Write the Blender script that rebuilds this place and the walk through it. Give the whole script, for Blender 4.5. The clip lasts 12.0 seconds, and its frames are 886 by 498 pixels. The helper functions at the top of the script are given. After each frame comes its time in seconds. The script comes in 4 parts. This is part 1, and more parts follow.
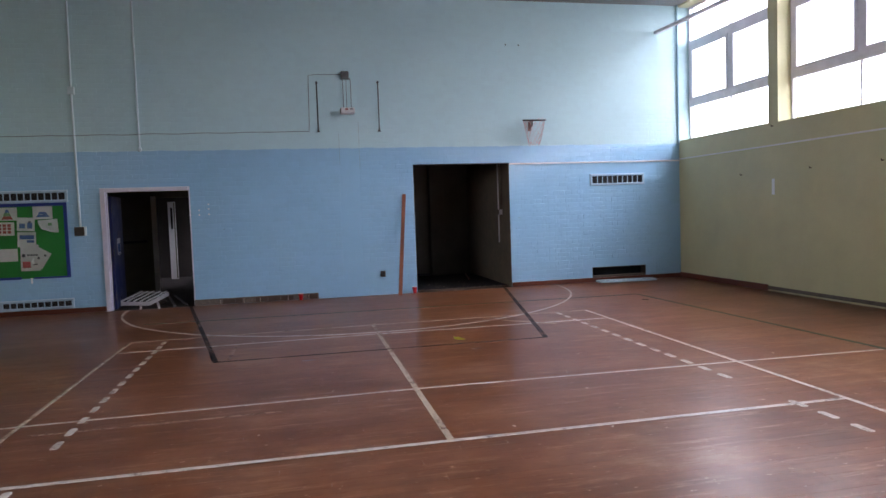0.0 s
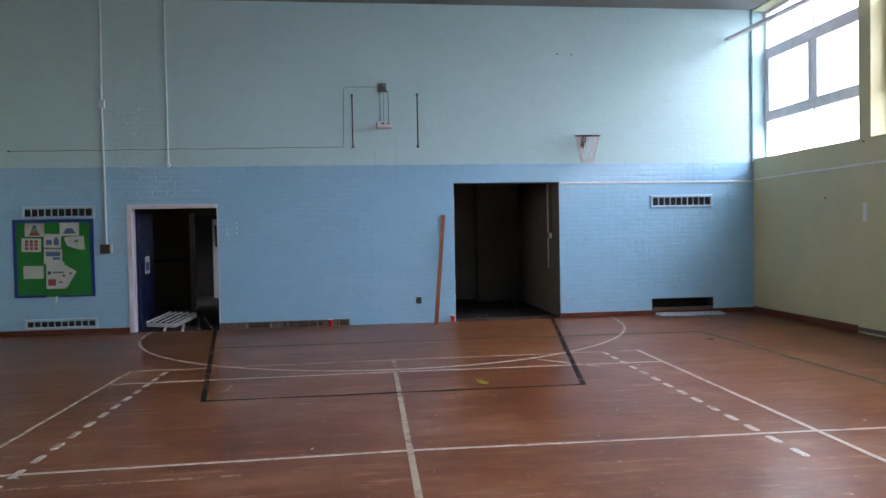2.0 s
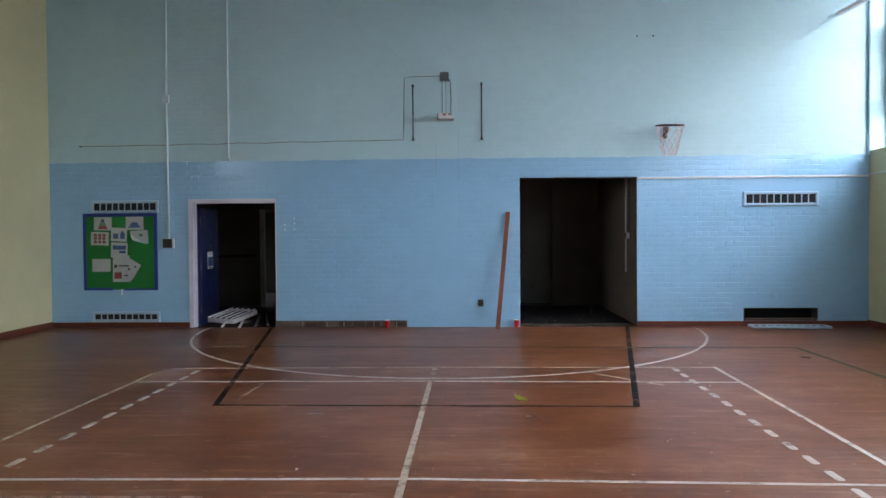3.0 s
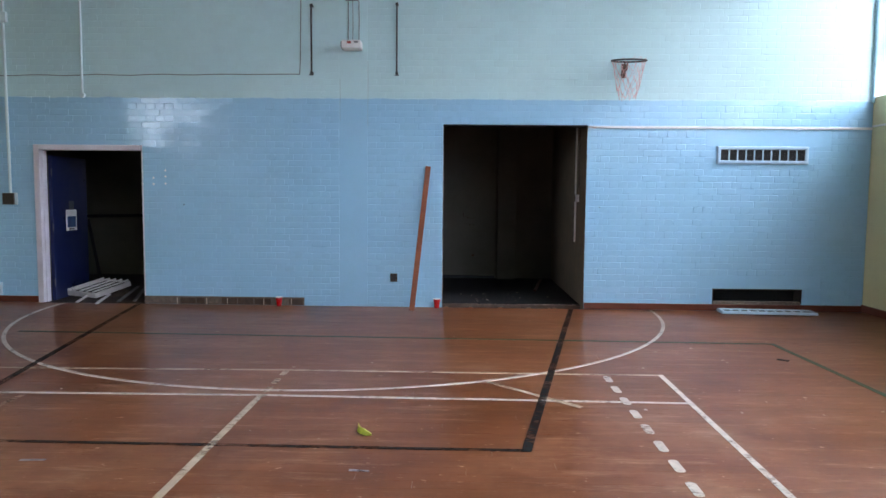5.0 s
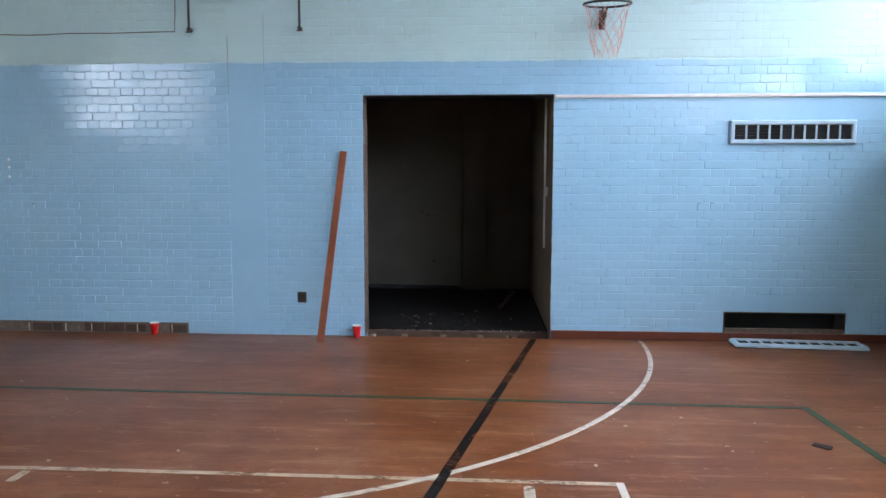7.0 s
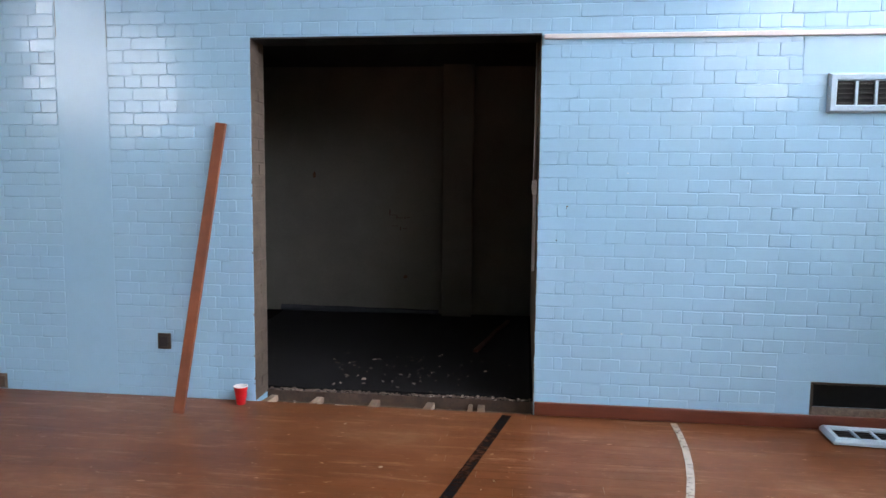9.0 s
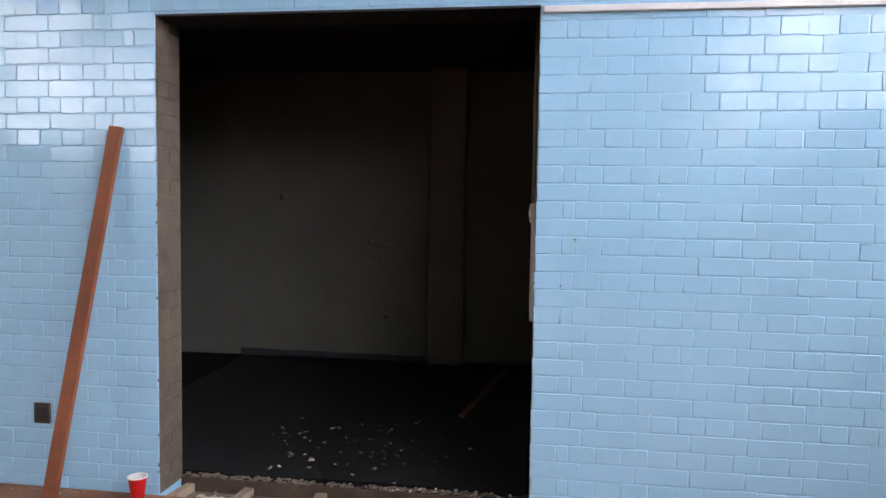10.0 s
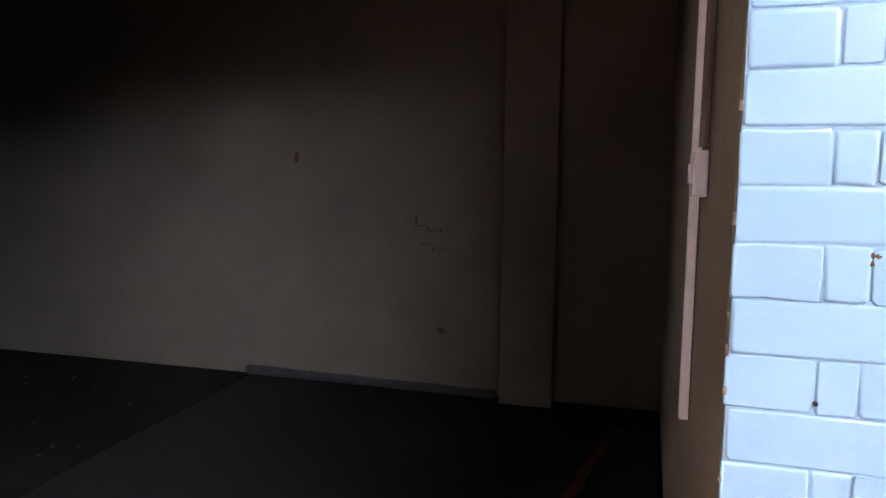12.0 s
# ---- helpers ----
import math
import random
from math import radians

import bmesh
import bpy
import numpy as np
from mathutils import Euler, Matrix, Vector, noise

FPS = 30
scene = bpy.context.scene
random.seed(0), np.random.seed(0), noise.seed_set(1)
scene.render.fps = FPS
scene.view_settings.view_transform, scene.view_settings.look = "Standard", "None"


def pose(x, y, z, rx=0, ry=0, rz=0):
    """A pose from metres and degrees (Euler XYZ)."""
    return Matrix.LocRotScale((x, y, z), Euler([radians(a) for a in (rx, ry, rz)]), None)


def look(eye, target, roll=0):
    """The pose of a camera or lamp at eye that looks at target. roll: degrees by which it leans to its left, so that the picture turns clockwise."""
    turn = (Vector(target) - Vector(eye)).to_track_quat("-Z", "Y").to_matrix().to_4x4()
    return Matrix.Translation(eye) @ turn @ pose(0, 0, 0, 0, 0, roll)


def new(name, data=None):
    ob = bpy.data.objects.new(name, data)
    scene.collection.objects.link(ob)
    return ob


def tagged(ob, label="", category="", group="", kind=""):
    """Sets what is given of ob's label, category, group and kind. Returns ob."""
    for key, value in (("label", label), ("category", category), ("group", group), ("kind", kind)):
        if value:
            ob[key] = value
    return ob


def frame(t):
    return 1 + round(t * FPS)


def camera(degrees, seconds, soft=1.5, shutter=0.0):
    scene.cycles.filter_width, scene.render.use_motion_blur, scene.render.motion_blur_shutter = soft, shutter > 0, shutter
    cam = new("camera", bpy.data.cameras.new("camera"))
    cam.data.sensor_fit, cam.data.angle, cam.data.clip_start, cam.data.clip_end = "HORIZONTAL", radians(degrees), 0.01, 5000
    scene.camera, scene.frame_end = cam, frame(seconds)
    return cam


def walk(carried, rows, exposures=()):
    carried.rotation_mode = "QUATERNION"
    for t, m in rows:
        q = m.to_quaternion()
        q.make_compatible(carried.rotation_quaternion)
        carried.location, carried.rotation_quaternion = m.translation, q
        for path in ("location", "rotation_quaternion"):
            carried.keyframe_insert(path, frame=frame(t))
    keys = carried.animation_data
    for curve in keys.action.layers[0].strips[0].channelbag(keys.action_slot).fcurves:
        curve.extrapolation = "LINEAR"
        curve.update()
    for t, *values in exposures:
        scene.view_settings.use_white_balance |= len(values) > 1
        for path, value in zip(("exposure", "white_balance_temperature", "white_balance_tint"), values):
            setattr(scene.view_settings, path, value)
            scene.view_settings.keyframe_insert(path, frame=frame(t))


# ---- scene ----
cam = camera(66.3, 12.0)
PATH = [
    (0, (-0.118, -0.306, 1.522), (0.3, 1.647, 1.41), -2.0),
    (0.5, (-0.129, -0.312, 1.524), (0.265, 1.644, 1.386), -1.2),
    (1, (0.014, -0.051, 1.543), (0.421, 1.904, 1.432), -1.3),
    (1.5, (0.288, 0.241, 1.542), (0.733, 2.189, 1.456), -2.0),
    (2, (0.554, 0.579, 1.556), (0.774, 2.566, 1.507), -1.1),
    (2.5, (0.929, 0.934, 1.541), (0.975, 2.933, 1.504), -1.2),
    (2.7, (1.063, 1.06, 1.517), (1.059, 3.06, 1.486), -0.9),
    (4.3, (1.902, 2.506, 1.486), (1.627, 4.479, 1.312), 0.1),
    (4.5, (2.013, 2.746, 1.488), (1.865, 4.733, 1.316), 0.2),
    (5, (2.274, 3.326, 1.466), (2.226, 5.32, 1.312), 0.5),
    (5.5, (2.461, 3.873, 1.467), (2.402, 5.865, 1.305), 0.7),
    (6, (2.734, 4.425, 1.477), (2.657, 6.415, 1.296), -0.2),
    (6.5, (3.002, 4.966, 1.497), (2.898, 6.955, 1.319), 0.3),
    (7, (3.261, 5.526, 1.507), (3.138, 7.514, 1.325), 0.1),
    (7.2, (3.358, 5.761, 1.512), (3.229, 7.75, 1.342), 0.2),
    (8.8, (3.797, 7.704, 1.483), (3.542, 9.678, 1.287), 0.7),
    (9, (3.835, 7.948, 1.485), (3.599, 9.924, 1.291), 0.6),
    (9.5, (3.906, 8.523, 1.502), (3.704, 10.505, 1.328), 0.7),
    (10, (3.917, 9.097, 1.484), (3.649, 11.076, 1.362), 0.9),
    (10.5, (3.959, 9.627, 1.465), (3.613, 11.594, 1.35), 0.3),
    (11, (3.929, 10.159, 1.444), (3.454, 12.096, 1.298), 0.8),
    (11.5, (3.888, 10.706, 1.441), (3.398, 12.638, 1.273), 0.7),
    (12, (3.797, 11.198, 1.449), (3.225, 13.102, 1.234), 0.7),
]
EXPOSURES = [(0.0, 0.22, 6200, 20), (0.7, 0.38, 6200, 20), (1.6, 0.32, 6100, 16), (2.5, 0.34, 6000, 11), (5.0, 0.66, 6000, 11), (7.0, 0.66, 6150, 12), (9.5, 0.78, 6600, 14), (10.5, 0.74, 6800, 15), (11.2, 1.02, 7150, 18), (11.6, 1.2, 7200, 20), (12.0, 1.5, 6950, 25)]
EAST_LOW, EAST_HIGH, WEST = 6.5, 12.5, 6.8   # radiance of the lamp panels standing in for the overcast sky, brighter higher up in the east

walk(cam, [(t, look(eye, target, roll)) for t, eye, target, roll in PATH], EXPOSURES)

# ---- world and light ----
world = bpy.data.worlds.new("sky")
scene.world = world
world.use_nodes = True
wn = world.node_tree.nodes
sky = wn.new("ShaderNodeTexSky")
sky.sky_type = 'NISHITA'
sky.sun_disc = False
sky.sun_elevation = radians(40)
sky.sun_rotation = radians(60)
world.node_tree.links.new(sky.outputs[0], wn["Background"].inputs[0])
wn["Background"].inputs[1].default_value = 0.1

RX, LX, NY, SY, TOP = 7.55, -5.70, 12.25, -8.4, 5.47     # room: east, west, north, south faces, ceiling


def sky_panel(name, m, height, length, radiance, colour):
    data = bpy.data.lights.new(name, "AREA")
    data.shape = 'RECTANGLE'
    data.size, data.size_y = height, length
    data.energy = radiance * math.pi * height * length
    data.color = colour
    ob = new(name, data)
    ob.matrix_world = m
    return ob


# added area-lamp panels stand in for overcast sky outside the windows, set to shape the hall's light: they begin above
# the horizon and lean over the hall
sky_panel("window_light_east", pose(14.975, 4.0, 5.91, 0, 90 - 30, 0), 4.0, 57.0, EAST_LOW, (0.92, 0.93, 1.0))
sky_panel("window_light_east", pose(11.5, 4.0, 11.93, 0, 90 - 30, 0), 9.9, 57.0, EAST_HIGH, (0.92, 0.93, 1.0))
sky_panel("window_light_west", pose(-12.6, 1.0, 5.6, 0, -90 + 30, 0), 6.0, 36.0, WEST, (0.92, 0.93, 1.0))


# ---- materials ----
def nodes_of(name):
    m = bpy.data.materials.new(name)
    m.use_nodes = True
    nt = m.node_tree
    return m, nt, nt.nodes["Principled BSDF"]


def noise_node(nt, vec, scale, detail=4, rough=0.6, stretch=None):
    n = nt.nodes.new("ShaderNodeTexNoise")
    n.inputs["Scale"].default_value = scale
    n.inputs["Detail"].default_value = detail
    n.inputs["Roughness"].default_value = rough
    if stretch:
        mp = nt.nodes.new("ShaderNodeMapping")
        mp.inputs["Scale"].default_value = stretch
        nt.links.new(vec, mp.inputs["Vector"])
        vec = mp.outputs[0]
    nt.links.new(vec, n.inputs["Vector"])
    return n.outputs["Fac"]


def ramp(nt, fac, stops):
    r = nt.nodes.new("ShaderNodeValToRGB")
    e = r.color_ramp.elements
    while len(e) < len(stops):
        e.new(0.5)
    for el, (p, c) in zip(e, stops):
        el.position = p
        el.color = (*c, 1) if len(c) == 3 else c
    nt.links.new(fac, r.inputs[0])
    return r.outputs[0]


def grey(v):
    return (v, v, v)


def mixc(nt, fac, a, b, mode='MIX'):
    n = nt.nodes.new("ShaderNodeMix")
    n.data_type = 'RGBA'
    n.blend_type = mode
    for sock, v in ((n.inputs[0], fac), (n.inputs[6], a), (n.inputs[7], b)):
        if isinstance(v, (int, float)):
            sock.default_value = v
        elif isinstance(v, tuple):
            sock.default_value = (*v, 1)
        else:
            nt.links.new(v, sock)
    return n.outputs[2]


def maths(nt, op, a, b=0.0, clamp=False):
    n = nt.nodes.new("ShaderNodeMath")
    n.operation = op
    n.use_clamp = clamp
    for sock, v in ((n.inputs[0], a), (n.inputs[1], b)):
        if isinstance(v, (int, float)):
            sock.default_value = v
        else:
            nt.links.new(v, sock)
    return n.outputs[0]


def position(nt):
    return nt.nodes.new("ShaderNodeNewGeometry").outputs["Position"]


def bump(nt, bsdf, height, strength, distance=0.002):
    b = nt.nodes.new("ShaderNodeBump")
    b.inputs["Strength"].default_value = strength
    b.inputs["Distance"].default_value = distance
    nt.links.new(height, b.inputs["Height"])
    nt.links.new(b.outputs[0], bsdf.inputs["Normal"])


def mat(name, colour, rough=0.5, var=0.2, scale=3.0, fine=70.0, relief=0.15, metal=0.0, spec=0.5, stretch=None, dist=0.002):
    """A surface with broad stains and fine grain, at real-world size."""
    m, nt, bs = nodes_of(name)
    p = position(nt)
    big = noise_node(nt, p, scale, 5, 0.65)
    small = noise_node(nt, p, fine, 3, 0.6, stretch)
    dark = tuple(c * (1 - var) for c in colour)
    light = tuple(min(1, c * (1 + var * 0.6)) for c in colour)
    c1 = ramp(nt, big, [(0.3, dark), (0.7, light)])
    c2 = ramp(nt, small, [(0.25, grey(1 - var * 0.7)), (0.75, grey(1.0))])
    nt.links.new(mixc(nt, 1.0, c1, c2, 'MULTIPLY'), bs.inputs["Base Color"])
    rr = ramp(nt, big, [(0.3, grey(max(0.03, rough - 0.08))), (0.7, grey(min(1, rough + 0.1)))])
    nt.links.new(rr, bs.inputs["Roughness"])
    bs.inputs["Metallic"].default_value = metal
    bs.inputs["Specular IOR Level"].default_value = spec
    if relief:
        bump(nt, bs, small, relief, dist)
    return m


def wall_paint(name, relief=0.08, rough=0.075):
    """Gloss paint over brick: sky blue below, pale duck-egg above a wavy cutting-in line."""
    m, nt, bs = nodes_of(name)
    p = position(nt)
    sep = nt.nodes.new("ShaderNodeSeparateXYZ")
    nt.links.new(p, sep.inputs[0])
    wob = noise_node(nt, p, 5.0, 3)
    z = maths(nt, 'ADD', sep.outputs["Z"], maths(nt, 'MULTIPLY', maths(nt, 'SUBTRACT', wob, 0.5), 0.05))
    up = maths(nt, 'MULTIPLY', maths(nt, 'SUBTRACT', z, 2.715), 40.0, True)
    big = noise_node(nt, p, 0.9, 5, 0.6)
    mid = noise_node(nt, p, 6.0, 5, 0.7)
    fine = noise_node(nt, p, 130.0, 3, 0.6)
    lower = ramp(nt, big, [(0.3, (0.312, 0.555, 0.772)), (0.7, (0.342, 0.59, 0.81))])
    upper = ramp(nt, big, [(0.3, (0.46, 0.675, 0.722)), (0.7, (0.50, 0.715, 0.757))])
    col = mixc(nt, up, lower, upper)
    scuff = ramp(nt, mid, [(0.2, grey(0.95)), (0.5, grey(1.0))])
    col = mixc(nt, 1.0, col, scuff, 'MULTIPLY')
    isl = nt.nodes.new("ShaderNodeNewGeometry").outputs["Random Per Island"]
    tint = ramp(nt, isl, [(0.0, grey(0.965)), (1.0, grey(1.0))])
    col = mixc(nt, 1.0, col, tint, 'MULTIPLY')
    obr = nt.nodes.new("ShaderNodeObjectInfo").outputs["Random"]
    col = mixc(nt, 1.0, col, ramp(nt, obr, [(0.0, grey(0.975)), (1.0, grey(1.0))]), 'MULTIPLY')
    nt.links.new(col, bs.inputs["Base Color"])
    low_r = ramp(nt, mid, [(0.3, grey(rough)), (0.7, grey(rough + 0.08))])
    nt.links.new(mixc(nt, up, low_r, grey(0.5)), bs.inputs["Roughness"])
    bs.inputs["Specular IOR Level"].default_value = 0.74
    h = maths(nt, 'ADD', maths(nt, 'MULTIPLY', noise_node(nt, p, 26.0, 3), 1.6), maths(nt, 'MULTIPLY', fine, 0.35))
    bump(nt, bs, h, relief, 0.003)
    return m


def floor_wood(name):
    """Worn red-brown varnished boards: dark varnish islands, milky worn patches, grain running along x."""
    m, nt, bs = nodes_of(name)
    p = position(nt)
    grain = noise_node(nt, p, 60.0, 4, 0.65, (0.06, 1.0, 1.0))
    wear = noise_node(nt, p, 0.95, 9, 0.7, (0.75, 1.0, 1.0))
    c = ramp(nt, wear, [(0.32, (0.140, 0.047, 0.019)), (0.47, (0.190, 0.067, 0.027)), (0.57, (0.240, 0.096, 0.044)), (0.67, (0.32, 0.165, 0.095))])
    c = mixc(nt, 1.0, c, ramp(nt, grain, [(0.3, grey(0.80)), (0.7, grey(1.0))]), 'MULTIPLY')
    obr = nt.nodes.new("ShaderNodeObjectInfo").outputs["Random"]
    isl = nt.nodes.new("ShaderNodeNewGeometry").outputs["Random Per Island"]
    rnd = maths(nt, 'FRACT', maths(nt, 'ADD', obr, isl))
    c = mixc(nt, 1.0, c, ramp(nt, rnd, [(0.0, grey(0.85)), (0.5, grey(0.95)), (1.0, grey(1.0))]), 'MULTIPLY')
    scr = noise_node(nt, p, 4.5, 8, 0.82, (0.25, 2.0, 1.0))
    c = mixc(nt, ramp(nt, scr, [(0.54, grey(0.0)), (0.68, grey(0.65))]), c, (0.41, 0.24, 0.155))
    smudge = noise_node(nt, p, 1.5, 6, 0.65, (0.85, 1.1, 1.0))
    c = mixc(nt, 1.0, c, ramp(nt, smudge, [(0.50, grey(1.0)), (0.74, grey(0.78))]), 'MULTIPLY')
    speck = noise_node(nt, p, 24.0, 3, 0.7, (0.5, 1.0, 1.0))
    c = mixc(nt, ramp(nt, speck, [(0.655, grey(0.0)), (0.71, grey(0.7))]), c, (0.50, 0.32, 0.22))
    nt.links.new(c, bs.inputs["Base Color"])
    bs.inputs["Roughness"].default_value = 0.28
    bs.inputs["Specular IOR Level"].default_value = 0.11
    return m


def line_paint(name, colour, wear=0.5, rough=0.45, fine=38.0):
    """Court-line paint, scuffed through to the boards below."""
    m, nt, bs = nodes_of(name)
    p = position(nt)
    n1 = noise_node(nt, p, 3.0, 6, 0.75)
    n2 = noise_node(nt, p, fine, 5, 0.75, (0.5, 1.5, 1.0))
    n3 = noise_node(nt, p, 12.0, 3, 0.6)
    c = ramp(nt, n3, [(0.3, tuple(x * 0.78 for x in colour)), (0.7, colour)])
    nt.links.new(c, bs.inputs["Base Color"])
    bs.inputs["Roughness"].default_value = rough
    bs.inputs["Specular IOR Level"].default_value = 0.25
    f = maths(nt, 'ADD', maths(nt, 'MULTIPLY', n1, 0.55), maths(nt, 'MULTIPLY', n2, 0.45))
    a = ramp(nt, f, [(wear - 0.06, grey(0.12)), (wear + 0.03, grey(1.0))])
    nt.links.new(a, bs.inputs["Alpha"])
    return m


M_WALL = wall_paint("painted_brick")
M_PLASTER = wall_paint("painted_plaster", 0.05, 0.15)
M_CREAM = mat("cream_wall_paint", (0.55, 0.52, 0.30), 0.42, 0.10, 1.2, 90, 0.18)
# pale ceiling given a darker grey to cut light bounced into the hall
M_CEIL = mat("ceiling_grey", (0.27, 0.27, 0.265), 0.8, 0.06, 0.8, 60, 0.1)
M_FLOOR = floor_wood("varnished_floorboards")
M_DUST = mat("pale_mortar_dust", (0.46, 0.37, 0.31), 0.95, 0.4, 12, 80, 0.5, dist=0.006)
M_SUB = mat("floor_void_dust", (0.20, 0.17, 0.14), 0.95, 0.4, 6, 60, 0.5)
M_BARE = mat("bare_brown_brick", (0.15, 0.117, 0.092), 0.85, 0.35, 9, 80, 0.5, dist=0.004)
M_JAMB = mat("stained_jamb_plaster", (0.20, 0.165, 0.12), 0.8, 0.28, 5, 60, 0.35)
M_STORE = mat("grubby_store_wall", (0.202, 0.206, 0.186), 0.75, 0.22, 1.3, 70, 0.2)
# dark concrete lowered to near-black, which also deepens the store room's shade
M_STOREFLOOR = mat("dark_concrete_and_shade", (0.012, 0.012, 0.013), 0.9, 0.4, 4, 90, 0.4, spec=0.2)
M_CARPET = mat("dark_carpet_sheet", (0.038, 0.039, 0.044), 0.95, 0.3, 5, 160, 0.6, dist=0.004)
M_ROLL = mat("blue_grey_carpet_roll", (0.06, 0.068, 0.085), 0.95, 0.3, 9, 160, 0.6, dist=0.004)
M_TIMBER = mat("old_joist_timber", (0.36, 0.28, 0.21), 0.85, 0.35, 6, 60, 0.4, stretch=(1, .1, 1))
M_SKIRT = mat("red_brown_skirting", (0.14, 0.038, 0.022), 0.38, 0.25, 4, 80, 0.15, stretch=(.1, 1, 1))
M_PLANK = mat("red_stained_plank", (0.25, 0.075, 0.032), 0.5, 0.3, 5, 60, 0.2, stretch=(1, 1, .06))
M_WHITE = mat("white_gloss_paint", (0.74, 0.73, 0.74), 0.35, 0.10, 5, 90, 0.1)
M_FRAME = mat("lilac_white_door_paint", (0.66, 0.64, 0.72), 0.35, 0.12, 4, 90, 0.12)
M_UPVC = mat("grey_white_window_frame", (0.82, 0.80, 0.86), 0.4, 0.12, 4, 90, 0.08)
M_CONDUIT = mat("painted_conduit", (0.60, 0.74, 0.79), 0.35, 0.12, 4, 90, 0.1)
M_BLUEPIPE = mat("blue_painted_pipe", (0.25, 0.43, 0.52), 0.35, 0.15, 4, 90, 0.1)
M_DARKBOX = mat("dark_brown_plastic", (0.045, 0.035, 0.028), 0.45, 0.3, 20, 120, 0.1)
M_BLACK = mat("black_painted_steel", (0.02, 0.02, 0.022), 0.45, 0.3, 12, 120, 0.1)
M_GREYMETAL = mat("grey_cast_box", (0.16, 0.165, 0.17), 0.5, 0.25, 20, 120, 0.15)
M_VENT = mat("pale_blue_vent_frame", (0.42, 0.59, 0.73), 0.35, 0.12, 6, 90, 0.1)
# near-black standing for shade in openings; also black tape and a dark glass slot
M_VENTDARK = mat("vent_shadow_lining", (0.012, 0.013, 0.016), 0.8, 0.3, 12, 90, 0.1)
M_GREEN = mat("green_board_felt", (0.018, 0.21, 0.035), 0.9, 0.14, 4, 200, 0.3)
M_BLUE = mat("blue_border_paper", (0.012, 0.035, 0.25), 0.6, 0.2, 8, 120, 0.1)
M_PAPER = mat("white_paper", (0.84, 0.85, 0.84), 0.7, 0.08, 6, 120, 0.05)
M_INKB = mat("blue_print", (0.10, 0.19, 0.42), 0.7, 0.3, 25, 160, 0.0)
M_INKR = mat("red_print", (0.42, 0.10, 0.09), 0.7, 0.3, 25, 160, 0.0)
M_INKK = mat("dark_print", (0.10, 0.11, 0.13), 0.7, 0.3, 25, 160, 0.0)
M_INKG = mat("green_print", (0.22, 0.42, 0.22), 0.7, 0.3, 25, 160, 0.0)
M_DOOR = mat("navy_door_gloss", (0.012, 0.02, 0.09), 0.35, 0.25, 4, 90, 0.1)
M_OLDBRICK = mat("dark_old_brick", (0.085, 0.055, 0.04), 0.9, 0.4, 12, 90, 0.5, dist=0.004)
M_RED = mat("red_plastic_cup", (0.55, 0.012, 0.016), 0.3, 0.1, 12, 120, 0.03)
M_NET = mat("red_white_net_cord", (0.75, 0.42, 0.41), 0.8, 0.4, 40, 160, 0.1)
M_RUST = mat("rusty_bracket", (0.10, 0.045, 0.03), 0.7, 0.4, 30, 120, 0.3)
M_LEAF = mat("yellow_green_scrap", (0.66, 0.72, 0.10), 0.5, 0.25, 40, 160, 0.2)
M_CRUMB = mat("pale_debris", (0.52, 0.44, 0.36), 0.9, 0.4, 30, 160, 0.3)
M_RUBBLE = mat("grey_rubble", (0.17, 0.14, 0.115), 0.95, 0.45, 25, 120, 0.5)
M_FILLER = mat("white_filler", (0.78, 0.80, 0.80), 0.6, 0.1, 20, 120, 0.1)
M_SCRIB = mat("faded_red_scribble", (0.105, 0.05, 0.036), 0.8, 0.3, 30, 120, 0.05)
M_SPOT = mat("brown_wall_stain", (0.16, 0.09, 0.05), 0.85, 0.4, 40, 120, 0.2)
# near-black that swallows bounced light, so the store room stays in shade
M_STOREDARK = mat("store_shade_dark", (0.022, 0.023, 0.022), 0.8, 0.25, 2, 70, 0.2)
# for the unseen end wall; dark so that it bounces little light
M_PLAINEND = mat("darkened_end_wall", (0.20, 0.19, 0.13), 0.5, 0.12, 1.2, 90, 0.15)
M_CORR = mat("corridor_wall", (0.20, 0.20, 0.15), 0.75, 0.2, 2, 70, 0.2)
M_CORRF = mat("corridor_floor_and_shade", (0.05, 0.04, 0.035), 0.7, 0.3, 4, 80, 0.2)
M_LWHITE = line_paint("white_court_line", (0.62, 0.57, 0.50), 0.445)
M_LCREAM = line_paint("cream_court_line", (0.50, 0.41, 0.30), 0.465)
M_LFAINT = line_paint("faint_court_line", (0.40, 0.26, 0.19), 0.50)
M_LBLACK = line_paint("black_court_line", (0.006, 0.0055, 0.0055), 0.488, 0.6, 42.0)
M_LGREEN = line_paint("green_court_line", (0.018, 0.075, 0.043), 0.37)

M_LTAPE = line_paint("pale_blue_floor_tape", (0.30, 0.32, 0.38), 0.49)

M_GLASS, gnt, gbs = nodes_of("window_glass")
gbs.inputs["Transmission Weight"].default_value = 1.0
gbs.inputs["Roughness"].default_value = 0.0
gbs.inputs["IOR"].default_value = 1.45
gbs.inputs["Base Color"].default_value = (0.96, 0.98, 0.98, 1)


# ---- mesh helpers ----
def finish(name, bm, material, parent=None, label="", m=None, smooth=False):
    me = bpy.data.meshes.new(name)
    if smooth:
        for fc in bm.faces:
            fc.smooth = True
    bm.to_mesh(me)
    bm.free()
    me.materials.append(material)
    ob = new(name, me)
    if m is not None:
        ob.matrix_world = m
    if parent is not None:
        ob.parent = parent
    if label:
        ob["label"] = label
    return ob


